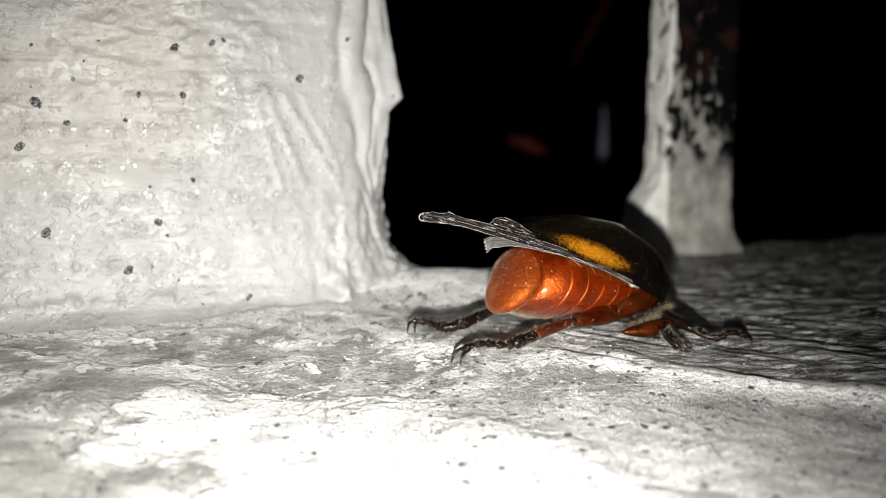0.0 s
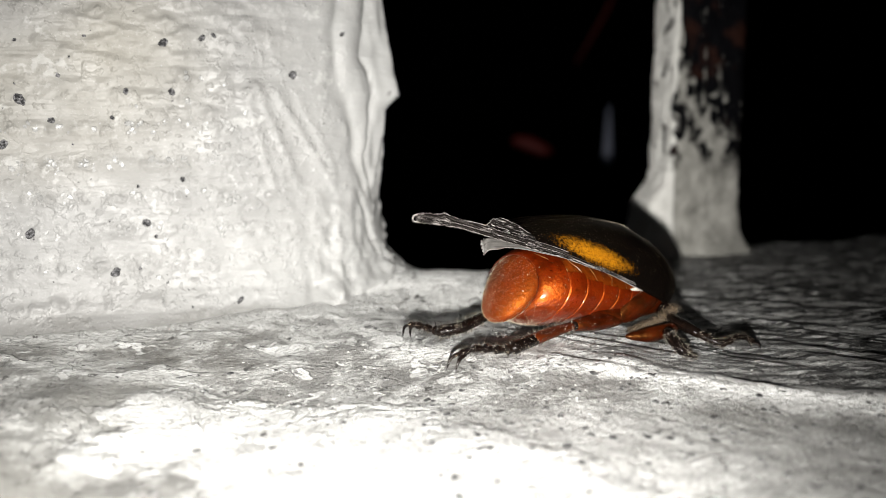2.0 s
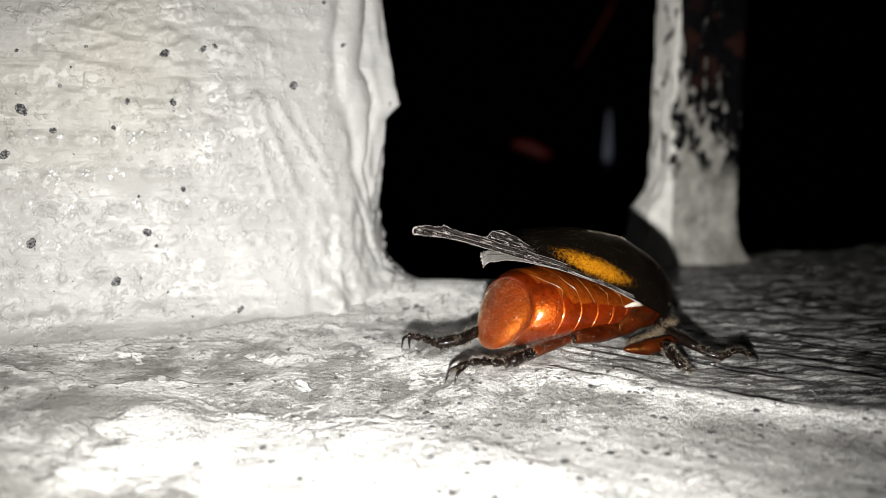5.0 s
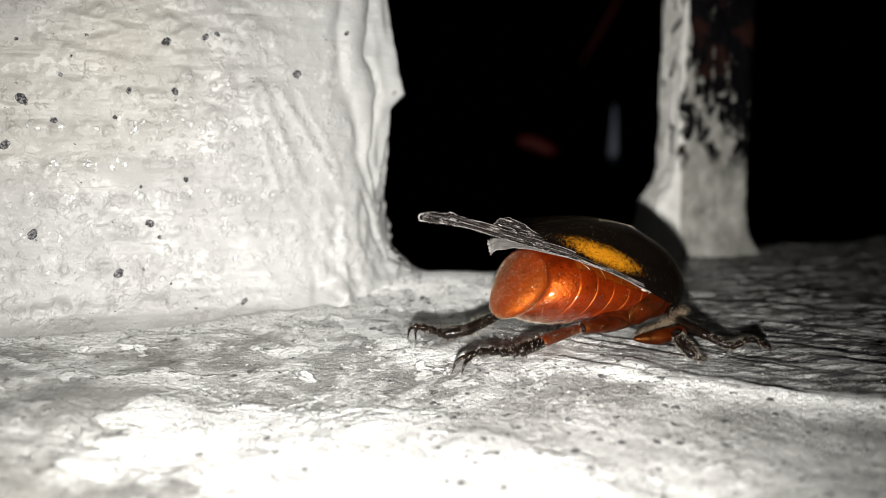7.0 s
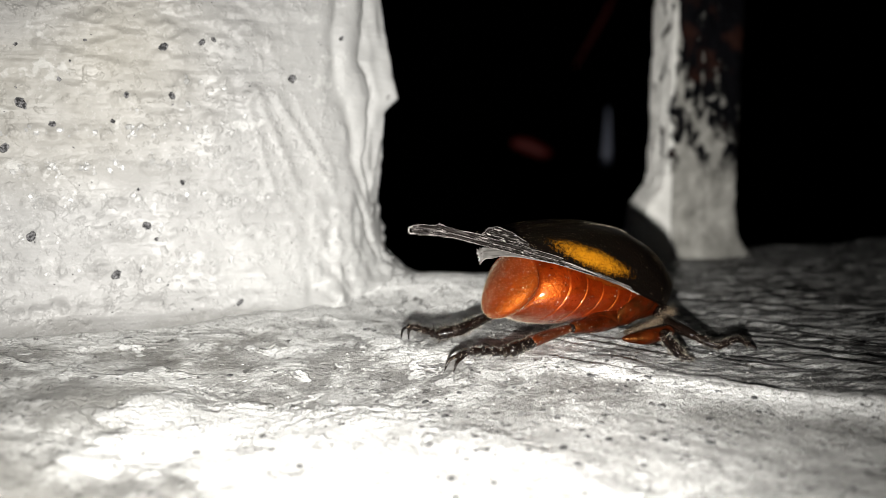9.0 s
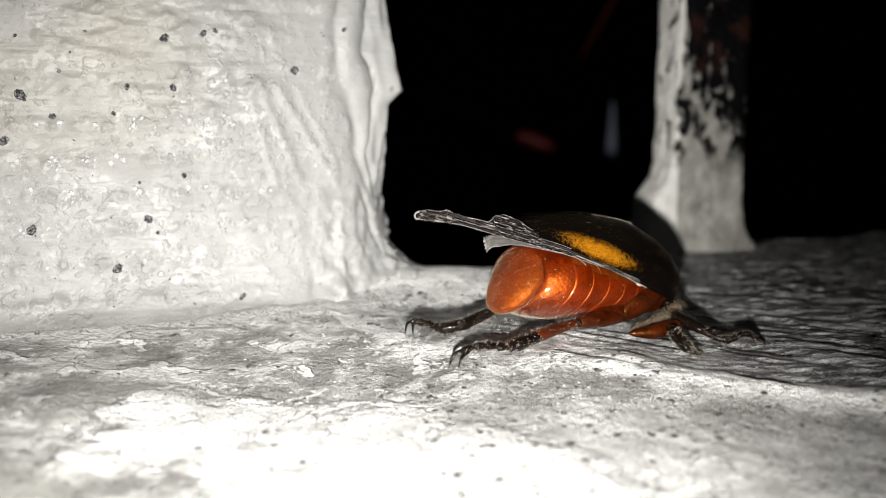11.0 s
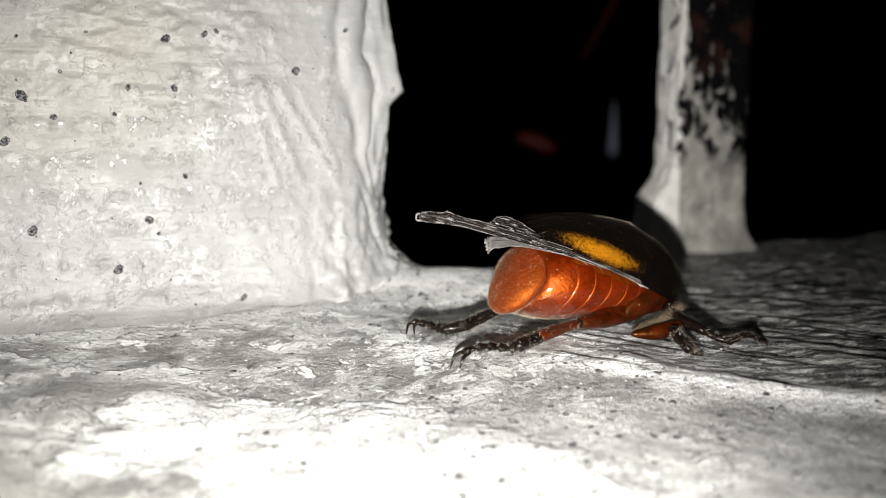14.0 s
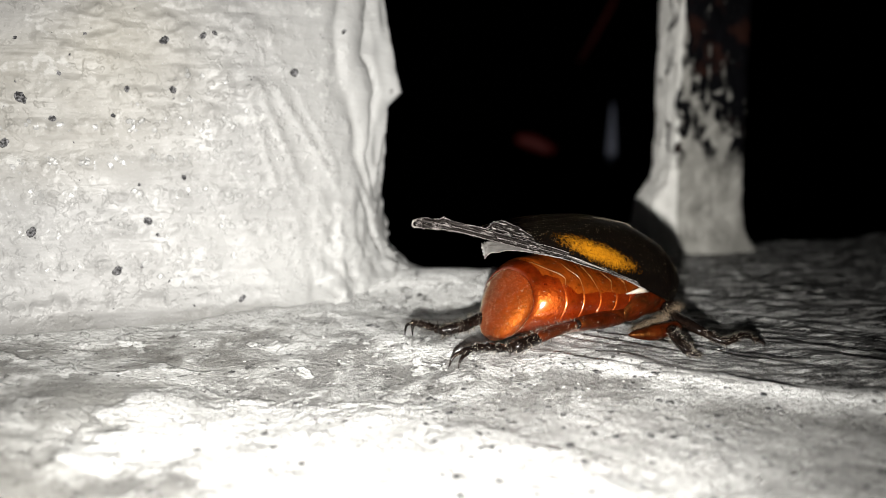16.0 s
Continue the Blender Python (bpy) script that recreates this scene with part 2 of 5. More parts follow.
    base = mix(nt, calc(nt, "MULTIPLY", old, ramp(nt, noise_of(nt, smear, 120, 5, 0.6), [(0.36, 0.1), (0.58, 0.9)])), base, (0.27, 0.265, 0.25))
    base = mix(nt, calc(nt, "MULTIPLY", coat, 0.9), base, (0.74, 0.74, 0.73))
    # the torn rim of an older coat under the wall, and a smear of fresh paint beside the corner
    rim = calc(nt, "SUBTRACT", 1.0, calc(nt, "MULTIPLY", calc(nt, "ABSOLUTE", calc(nt, "SUBTRACT", y_t, 0.0625)), 1100.0))
    rim = calc(nt, "MULTIPLY", clamp(calc(nt, "MULTIPLY", rim, 2.0)), clamp(calc(nt, "MULTIPLY", calc(nt, "SUBTRACT", -0.0185, x_t), 300.0)))
    base = mix(nt, calc(nt, "MULTIPLY", rim, 0.85), base, (0.74, 0.74, 0.73))
    nick = calc(nt, "MULTIPLY", calc(nt, "SUBTRACT", noise_of(nt, v, 420, 4, 0.6), 0.5), 0.006)
    ex = calc(nt, "DIVIDE", calc(nt, "ADD", calc(nt, "ADD", sep.outputs["X"], nick), 0.0075), 0.0044)
    ey = calc(nt, "DIVIDE", calc(nt, "ADD", calc(nt, "SUBTRACT", calc(nt, "ADD", sep.outputs["Y"], nick), 0.0655), sep.outputs["X"]), 0.0023)
    smeared = clamp(calc(nt, "MULTIPLY", calc(nt, "SUBTRACT", 1.0, calc(nt, "ADD", calc(nt, "MULTIPLY", ex, ex), calc(nt, "MULTIPLY", ey, ey))), 4.0))
    base = mix(nt, calc(nt, "MULTIPLY", smeared, 0.9), base, (0.82, 0.82, 0.81))
    # a narrow white line along the crest
    crest = calc(nt, "MULTIPLY", clamp(calc(nt, "MULTIPLY", calc(nt, "ADD", sep.outputs["X"], -0.002), 120.0)), clamp(calc(nt, "SUBTRACT", 1.1, calc(nt, "MULTIPLY", calc(nt, "ABSOLUTE", calc(nt, "SUBTRACT", line, 0.0660)), 1100.0))))
    base = mix(nt, calc(nt, "MULTIPLY", crest, ramp(nt, noise_of(nt, v, 500, 3), [(0.3, 0.4), (0.5, 1.0)])), base, (0.85, 0.85, 0.84))
    fine = ramp(nt, noise_of(nt, smear, 1500, 5, 0.75), [(0.56, 0.0), (0.66, 0.7)])
    base = mix(nt, calc(nt, "MULTIPLY", fine, calc(nt, "SUBTRACT", 1.0, calc(nt, "MULTIPLY", coat, 0.85))), base, (0.17, 0.167, 0.16))
    salt = noise_of(nt, smear, 5200, 3, 0.7)
    base = mix(nt, ramp(nt, salt, [(0.56, 0.0), (0.68, 0.6)]), base, (0.09, 0.088, 0.085))
    base = mix(nt, ramp(nt, salt, [(0.30, 0.5), (0.42, 0.0)]), base, (0.82, 0.82, 0.81))
    # pits and scuffs
    pits = ramp(nt, noise_of(nt, v, 760, 4, 0.7), [(0.625, 0.0), (0.655, 0.95)])
    base = mix(nt, calc(nt, "MULTIPLY", pits, calc(nt, "SUBTRACT", 1.0, calc(nt, "MULTIPLY", coat, 0.9))), base, (0.06, 0.058, 0.055))
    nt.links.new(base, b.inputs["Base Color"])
    nt.links.new(ramp(nt, noise_of(nt, v, 400, 3), [(0.3, 0.18), (0.7, 0.5)]), b.inputs["Roughness"])
    n1 = bump(nt, b, calc(nt, "MULTIPLY", lines, amount), 1.0, 0.0022)
    n2 = bump(nt, b, noise_of(nt, smear, 210, 4, 0.6, 0.8), 0.4, 0.0014, n1)
    n3 = bump(nt, b, calc(nt, "ADD", calc(nt, "ADD", calc(nt, "ADD", clean, coat), calc(nt, "ADD", rim, smeared)), calc(nt, "MULTIPLY", whitened, 2.0)), 0.9, 0.0006, n2)
    bump(nt, b, noise_of(nt, v, 2200, 4, 0.7), 0.9, 0.0004, n3)
    return m


def bar_paint():
    m, nt, b = nodes_of("flaking_white_paint_on_black_iron")
    v = coords(nt)
    tall = coords(nt, (1.25, 1, 0.62), (0, radians(-24), 0))
    sep = nt.nodes.new("ShaderNodeSeparateXYZ")
    nt.links.new(v, sep.inputs[0])

    def clamp(value):
        c = nt.nodes.new("ShaderNodeClamp")
        nt.links.new(value, c.inputs["Value"])
        return c.outputs[0]

    # the face towards the wall keeps its clean coat; the front is soiled, and bare iron the higher up
    clean = clamp(calc(nt, "MULTIPLY", calc(nt, "SUBTRACT", (0.8 - BAR_X) * MM, sep.outputs["X"]), 2500.0))
    worn = calc(nt, "MULTIPLY", calc(nt, "SUBTRACT", sep.outputs["Z"], 0.0165), 8.0)
    high = clamp(calc(nt, "MULTIPLY", calc(nt, "SUBTRACT", sep.outputs["Z"], 0.0125), 300.0))
    lateral = calc(nt, "MULTIPLY", sep.outputs["X"], 9.0)
    bare = calc(nt, "ADD", calc(nt, "ADD", noise_of(nt, tall, 420, 6, 0.68, 0.6), worn), lateral)
    bare = calc(nt, "SUBTRACT", bare, calc(nt, "MULTIPLY", clean, calc(nt, "ADD", 0.0, calc(nt, "MAXIMUM", worn, 0.0))))
    flake = calc(nt, "MULTIPLY", ramp(nt, bare, [(0.505, 0.0), (0.535, 1.0)]), high)
    dirt = mix(nt, ramp(nt, noise_of(nt, v, 260, 5, 0.6), [(0.34, 0.0), (0.66, 1.0)]), (0.43, 0.42, 0.39), (0.20, 0.195, 0.178))
    whitened = mix(nt, noise_of(nt, v, 500, 4), (0.82, 0.81, 0.78), (0.60, 0.59, 0.56))
    white = mix(nt, clean, dirt, whitened)
    rust = ramp(nt, noise_of(nt, v, 170, 3), [(0.58, 0.0), (0.68, 1.0)])
    dark = mix(nt, rust, (0.004, 0.004, 0.005), (0.028, 0.012, 0.009))
    nt.links.new(mix(nt, flake, white, dark), b.inputs["Base Color"])
    b.inputs["Roughness"].default_value = 0.6
    b.inputs["Specular IOR Level"].default_value = 0.03
    n1 = bump(nt, b, calc(nt, "SUBTRACT", 1.0, flake), 0.9, 0.0004)
    bump(nt, b, noise_of(nt, v, 500, 5, 0.6), 0.9, 0.0008, n1)
    return m


def chitin(name, low, high, rough=0.3, scale=500, dust=0.0, dust_colour=(0.6, 0.5, 0.38), gloss=None, relief=1.0, sheen=0.7, coat=0.55):
    m, nt, b = nodes_of(name)
    v = coords(nt)
    base = mix(nt, ramp(nt, noise_of(nt, v, scale, 5, 0.6), [(0.34, 0.0), (0.66, 1.0)]), low, high)
    pits = ramp(nt, noise_of(nt, v, 2400, 3, 0.6), [(0.53, 0.0), (0.70, 0.6)])
    base = mix(nt, pits, base, tuple(c * 0.25 for c in high))
    if dust:
        base = mix(nt, ramp(nt, noise_of(nt, v, 4600, 2), [(0.73 - 0.08 * dust, 0.0), (0.76 - 0.08 * dust, 0.8)]), base, dust_colour)
    nt.links.new(base, b.inputs["Base Color"])
    nt.links.new(ramp(nt, noise_of(nt, v, 900, 3), [(0.3, rough * 0.75), (0.7, rough * 1.5)]), b.inputs["Roughness"])
    b.inputs["Specular IOR Level"].default_value = 0.22
    if gloss:
        # a deep waxy sheen in the colour of the shell
        b.inputs["Specular IOR Level"].default_value = sheen
        b.inputs["Specular Tint"].default_value = (*gloss, 1)
        b.inputs["IOR"].default_value = 1.62
        b.inputs["Subsurface Weight"].default_value = 0.06
        b.inputs["Subsurface Radius"].default_value = (1.0, 0.25, 0.06)
        b.inputs["Subsurface Scale"].default_value = 0.0006
    else:
        b.inputs["IOR"].default_value = 1.35
    b.inputs["Coat Weight"].default_value = coat if gloss else 0.15
    b.inputs["Coat Roughness"].default_value = 0.10
    n1 = bump(nt, b, noise_of(nt, v, 500, 3), 0.12 * relief, 0.0004)
    bump(nt, b, noise_of(nt, v, 3600, 3), 0.35 * relief, 0.00018, n1)
    return m


def elytron_skin():
    m, nt, b = nodes_of("black_wing_case_with_amber_patch")
    v = coords(nt)
    # the amber patch is a slanting oval near the outer margin of the wing case
    place = nt.nodes.new("ShaderNodeMapping")
    place.vector_type = "TEXTURE"
    place.inputs["Location"].default_value = PATCH_AT
    place.inputs["Rotation"].default_value = (0, radians(23), 0)
    place.inputs["Scale"].default_value = PATCH_SIZE
    nt.links.new(v, place.inputs["Vector"])
    dist = nt.nodes.new("ShaderNodeVectorMath")
    dist.operation = "LENGTH"
    nt.links.new(place.outputs["Vector"], dist.inputs[0])
    d = calc(nt, "ADD", dist.outputs["Value"], calc(nt, "MULTIPLY", noise_of(nt, v, 2600, 6, 0.9), 1.8))
    patch = ramp(nt, calc(nt, "MULTIPLY", d, 0.6), [(0.74, 1.0), (1.12, 0.0)])
    amber = mix(nt, noise_of(nt, v, 900, 3), (0.42, 0.17, 0.006), (0.17, 0.055, 0.003))
    base = mix(nt, patch, (0.0025, 0.0018, 0.0015), amber)
    base = mix(nt, ramp(nt, noise_of(nt, v, 7500, 3, 0.7), [(0.50, 0.0), (0.64, 0.8)]), base, (0.004, 0.0025, 0.0015))
    dust = ramp(nt, noise_of(nt, v, 6500, 3, 0.7), [(0.72, 0.0), (0.80, 0.4)])
    base = mix(nt, dust, base, (0.30, 0.24, 0.14))
    nt.links.new(base, b.inputs["Base Color"])
    b.inputs["Roughness"].default_value = 0.30
    b.inputs["Specular IOR Level"].default_value = 0.22
    b.inputs["IOR"].default_value = 1.10
    bump(nt, b, noise_of(nt, v, 3000, 2), 0.3, 0.0002)
    return m


def wing_skin():
    m, nt, b = nodes_of("smoky_wing_membrane")
    # fine streaks along the wing
    tilt, along = nt.nodes.new("ShaderNodeMapping"), nt.nodes.new("ShaderNodeMapping")
    tilt.inputs["Rotation"].default_value = (0, radians(-19.2), 0)
    along.inputs["Scale"].default_value = (0.05, 1, 1)
    nt.links.new(coords(nt), tilt.inputs["Vector"])
    nt.links.new(tilt.outputs["Vector"], along.inputs["Vector"])
    v = along.outputs["Vector"]
    f = ramp(nt, noise_of(nt, v, 9000, 4, 0.65), [(0.55, 0.0), (0.60, 0.35), (0.66, 1.0)])
    gaps = ramp(nt, noise_of(nt, coords(nt), 1300, 3), [(0.40, 0.10), (0.58, 1.0)])
    nt.links.new(mix(nt, calc(nt, "MULTIPLY", f, gaps), (0.006, 0.005, 0.0045), (0.62, 0.57, 0.55)), b.inputs["Base Color"])
    b.inputs["Roughness"].default_value = 0.4
    b.inputs["IOR"].default_value = 1.12
    bump(nt, b, noise_of(nt, v, 9000, 3), 0.8, 0.0002)
    return m


def plain(name, colour, rough=0.5, scale=400.0, vary=0.3):
    m, nt, b = nodes_of(name)
    dark = tuple(c * (1 - vary) for c in colour)
    nt.links.new(mix(nt, noise_of(nt, coords(nt), scale, 4), colour, dark), b.inputs["Base Color"])
    b.inputs["Roughness"].default_value = rough
    return m


def mottled(name, dark, light, scale):
    m, nt, b = nodes_of(name)
    v = coords(nt)
    f = ramp(nt, noise_of(nt, v, scale, 3, 0.6), [(0.42, 0.0), (0.62, 1.0)])
    nt.links.new(mix(nt, f, dark, light), b.inputs["Base Color"])
    b.inputs["Roughness"].default_value = 0.85
    bump(nt, b, f, 0.8, 0.0002)
    return m


PATCH_AT = (-0.0105, -0.0055, 0.0055)
PATCH_SIZE = (0.0061, 0.0040, 0.00128)
WALL = wall_paint()
LEDGE = ledge_paint()
BAR = bar_paint()
ELYTRON = elytron_skin()
ABDOMEN = chitin("amber_abdomen_chitin", (0.13, 0.0115, 0.0009), (0.026, 0.0019, 0.0002), 0.36, 240, 0.25, gloss=(1.0, 0.24, 0.035), relief=1.0, sheen=0.95)
PYGIDIUM = chitin("amber_end_plate_chitin", (0.135, 0.0135, 0.0011), (0.040, 0.0035, 0.0003), 0.54, 260, 0.3, gloss=(1.0, 0.29, 0.045), relief=1.3, sheen=1.0, coat=0.0)
MEMBRANE = chitin("orange_dorsal_membrane", (0.18, 0.032, 0.0024), (0.070, 0.009, 0.0008), 0.32, 300, 0.1, gloss=(1.0, 0.45, 0.10), relief=0.5)
PALE = plain("pale_membrane", (0.44, 0.38, 0.31), 0.35, 900)
FOLD = plain("pale_orange_skin_fold", (0.26, 0.11, 0.03), 0.3, 1300, 0.95)
LEG = chitin("dark_brown_leg_chitin", (0.003, 0.002, 0.0018), (0.008, 0.0045, 0.003), 0.22, 900, 0.12)
LEG_RED = chitin("red_brown_leg_chitin", (0.05, 0.0055, 0.0006), (0.012, 0.0018, 0.0004), 0.42, 700, 0.25, gloss=(1.0, 0.40, 0.10), relief=0.9, sheen=0.4, coat=0.1)
HAIR = plain("straw_coloured_hair", (0.16, 0.115, 0.072), 0.6, 900)
PALE_HAIR_FINE = plain("golden_dust_hair", (0.42, 0.31, 0.18), 0.5, 900)
PALE_HAIR = plain("pale_bristle", (0.50, 0.44, 0.35), 0.5, 900)
DUST_HAIR = plain("dusty_gold_hair", (0.30, 0.22, 0.12), 0.6, 900)
DARK_HAIR = plain("dark_bristle", (0.02, 0.014, 0.011), 0.4, 900)
WING = wing_skin()
PALE_WING = plain("pale_grey_wing_membrane", (0.12, 0.113, 0.106), 0.45, 1800, 0.85)
VEIN = plain("brown_wing_vein", (0.05, 0.042, 0.038), 0.3, 2500, 0.8)
# strong mottling puts broken highlights into the pale vein colour
PALE_VEIN = plain("pale_wing_vein", (0.50, 0.46, 0.44), 0.25, 2600, 0.97)
SPECK = mottled("dark_grit", (0.010, 0.010, 0.011), (0.20, 0.197, 0.205), 4200)
GREY_GRIT = mottled("grey_grit", (0.03, 0.03, 0.031), (0.22, 0.217, 0.215), 1500)
BEAD = plain("glossy_white_bead", (0.31, 0.31, 0.304), 0.34, 1500, 0.4)
CRUMB = plain("loose_white_paint", (0.78, 0.78, 0.77), 0.35, 1500, 0.3)
RED_PAINT = plain("dull_red_plastic", (0.15, 0.009, 0.006), 0.6, 20)
STEEL = plain("bluish_bare_steel", (0.35, 0.38, 0.50), 0.35, 60)
# near-black colour in place of the unlit night
NIGHT = plain("near_black_night", (0.0008, 0.0008, 0.0009), 1.0, 3)
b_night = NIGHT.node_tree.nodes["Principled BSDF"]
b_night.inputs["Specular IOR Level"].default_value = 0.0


# ---- mesh helpers ----
def value_noise(x, y, seed):
    """Smooth value noise between -1 and 1 on arrays."""
    r = np.random.RandomState(seed).rand(256, 256) * 2 - 1
    xi, yi = np.floor(x).astype(int), np.floor(y).astype(int)
    fx, fy = x - xi, y - yi
    fx, fy = fx * fx * (3 - 2 * fx), fy * fy * (3 - 2 * fy)
    a, b = r[xi % 256, yi % 256], r[(xi + 1) % 256, yi % 256]
    c, d = r[xi % 256, (yi + 1) % 256], r[(xi + 1) % 256, (yi + 1) % 256]
    return (a * (1 - fx) + b * fx) * (1 - fy) + (c * (1 - fx) + d * fx) * fy


def fractal(x, y, seed, octaves=4, gain=0.5):
    total, amp = 0.0, 1.0
    for i in range(octaves):
        total = total + amp * value_noise(x * 2 ** i + 17 * i, y * 2 ** i + 31 * i, seed + i)
        amp *= gain
    return total


def sheet(name, xyz, material, closed=False):
    """A mesh from a grid of places (rows, columns, 3), in metres."""
    r, c = xyz.shape[:2]
    idx = np.arange(r * c).reshape(r, c)
    quads = np.stack([idx[:-1, :-1], idx[:-1, 1:], idx[1:, 1:], idx[1:, :-1]], -1).reshape(-1, 4)
    if closed:
        extra = np.stack([idx[:-1, -1], idx[:-1, 0], idx[1:, 0], idx[1:, -1]], -1).reshape(-1, 4)
        quads = np.concatenate([quads, extra])
    me = bpy.data.meshes.new(name)
    me.from_pydata(xyz.reshape(-1, 3).tolist(), [], quads.tolist())
    me.polygons.foreach_set("use_smooth", [True] * len(me.polygons))
    me.materials.append(material)
    me.update()
    return me


def part(name, mesh, material, parent, label="", at=(0, 0, 0)):
    """One mesh object under a thing; mesh is a bmesh or mesh data in the thing's space, its origin moved to at (metres)."""
    if isinstance(mesh, bmesh.types.BMesh):
        me = bpy.data.meshes.new(name)
        mesh.to_mesh(me)
        mesh.free()
        me.polygons.foreach_set("use_smooth", [True] * len(me.polygons))
        me.materials.append(material)
    else:
        me = mesh
    me.transform(Matrix.Translation(-Vector(at)))
    ob = new(name, me)
    ob.location = at
    ob.parent = parent
    if parent is not None and parent.type == "MESH":
        ob.location = Vector(at) - PIVOT.get(parent.name, Vector((0, 0, 0)))
    PIVOT[ob.name] = Vector(at)
    if label:
        tagged(ob, label)
    return ob


PIVOT = {}


def tube(points, radii, sides=10, squash=1.0):
    """A tapered tube through points (millimetres) with rounded ends."""
    bm = bmesh.new()
    pts = [Vector(p) * MM for p in points]
    # refine by Catmull-Rom
    fine, rad = [], []
    for i in range(len(pts) - 1):
        p0, p1, p2, p3 = pts[max(i - 1, 0)], pts[i], pts[i + 1], pts[min(i + 2, len(pts) - 1)]
        for k in range(4):
            t = k / 4
            fine.append(0.5 * (2 * p1 + (p2 - p0) * t + (2 * p0 - 5 * p1 + 4 * p2 - p3) * t * t + (3 * p1 - p0 - 3 * p2 + p3) * t ** 3))
            rad.append((radii[i] * (1 - t) + radii[i + 1] * t) * MM)
    fine.append(pts[-1])
    rad.append(radii[-1] * MM)
    d0, d1 = (fine[0] - fine[1]).normalized(), (fine[-1] - fine[-2]).normalized()
    fine = [fine[0] + d0 * rad[0] * 0.7] + fine + [fine[-1] + d1 * rad[-1] * 0.7]
    rad = [rad[0] * 0.35] + rad + [rad[-1] * 0.35]
    rings = []
    for i, p in enumerate(fine):
        d = (fine[min(i + 1, len(fine) - 1)] - fine[max(i - 1, 0)]).normalized()
        side = d.cross(Vector((0.05, 0.1, 1))).normalized()
        up = side.cross(d)
        rings.append([bm.verts.new(p + rad[i] * (side * math.cos(a) + up * squash * math.sin(a)))
                      for a in (2 * math.pi * k / sides for k in range(sides))])
    for a, b in zip(rings, rings[1:]):
        for k in range(sides):
            bm.faces.new((a[k], a[(k + 1) % sides], b[(k + 1) % sides], b[k]))
    bm.faces.new(rings[0][::-1])
    bm.faces.new(rings[-1])
    bmesh.ops.recalc_face_normals(bm, faces=bm.faces)
    return bm


def hairs(roots, ways, length, width, seed):
    """Many thin tapering bristles in one bmesh (millimetres)."""
    rnd = random.Random(seed)
    bm = bmesh.new()
    for p, w in zip(roots, ways):
        p, w = Vector(p), Vector(w).normalized()
        w = (w + Vector((rnd.uniform(-1, 1), rnd.uniform(-1, 1), rnd.uniform(-1, 1))) * 0.45).normalized()
        ln = length * rnd.uniform(0.5, 1.25)
        a = w.orthogonal().normalized() * width
        b = w.cross(a)
        tip = bm.verts.new((p + w * ln) * MM)
        base = [bm.verts.new((p + a * math.cos(q) + b * math.sin(q)) * MM) for q in (0, 2.1, 4.2)]
        for i in range(3):
            bm.faces.new((base[i], base[(i + 1) % 3], tip))
    return bm


# ---- ledge and wall ----
def steps(knots):
    """Coordinates from (end, spacing) knots."""
    out = [knots[0][0]]
    for (a, _), (b, s) in zip(knots, knots[1:]):
        n = max(1, round((b - a) / s))
        out += [a + (b - a) * (i + 1) / n for i in range(n)]
    return np.array(out)


FAR_EDGE = 101.5
WALL_V = 80.9


def ledge_height(x, y):
    """Height of the ledge's top at world x, y in millimetres."""
    u, v = x * ALONG.x + y * ALONG.y, x * INTO.x + y * INTO.y
    # a crest runs from beneath the beetle; in front of it the ledge rounds down
    d = (x - 12.9) * -0.354 + (y - 62.3) * -0.935
    along = (x - 12.9) * 0.935 + (y - 62.3) * -0.354
    z = -2.9 * (1 - np.exp(-1.6 * np.log1p(np.exp(np.minimum(d, 60) / 1.6)) / 9.0)) / (1 + np.exp(-(along + 31) / 4))
    # a swelling of paint and mortar rises between the wall and the bar
    k = np.clip((y - 79.5) / 10.5, 0, 1)
    z = z + (3.1 * k * k * (3 - 2 * k) - 0.3 * np.maximum(0, y - 90.5)) / (1 + np.exp((x - 12) / 2.5))
    fade = 1 / (1 + np.exp(-(along + 2) / 3))
    z = z + 0.17 * np.exp(-(d / 0.9) ** 2) * fade
    # lumpy old paint
    z = z + 0.35 * fractal(x / 14, y / 14, 3, 3) + 0.10 * fractal(x / 2.6, y / 2.6, 11, 3)
    c, s = math.cos(radians(-32)), math.sin(radians(-32))
    g, h = x * c + y * s, -x * s + y * c
    rough = 0.1 + 0.9 / (1 + np.exp(-(x - 8) / 5))
    worn = 1 / (1 + np.exp(-(x - 9) / 2)) / (1 + np.exp(d / 0.6))
    z = z + (0.04 * rough + 0.17 * worn) * fractal(g / 10.0, h / 0.8, 23, 3, 0.6)
    near = 1 / (1 + np.exp((y - 58) / 4)) / (1 + np.exp((x + 4) / 6))
    z = z + near * 0.35 * fractal(x / 6, y / 6, 41, 3)
    z = z - 0.6 * np.exp(-(FAR_EDGE - v) / 0.5) * (v > 60)
    # the paint sweeps up towards the wall
    z = z + 0.9 * np.exp(-np.maximum(0, 78 - v) / 3.0) / (1 + np.exp((u - 24) / 2))
    # the front rounds over out of view, added to cut bounced light
    z = z - 55 * np.clip((27 - v) / 24, 0, 1) ** 2
    return z


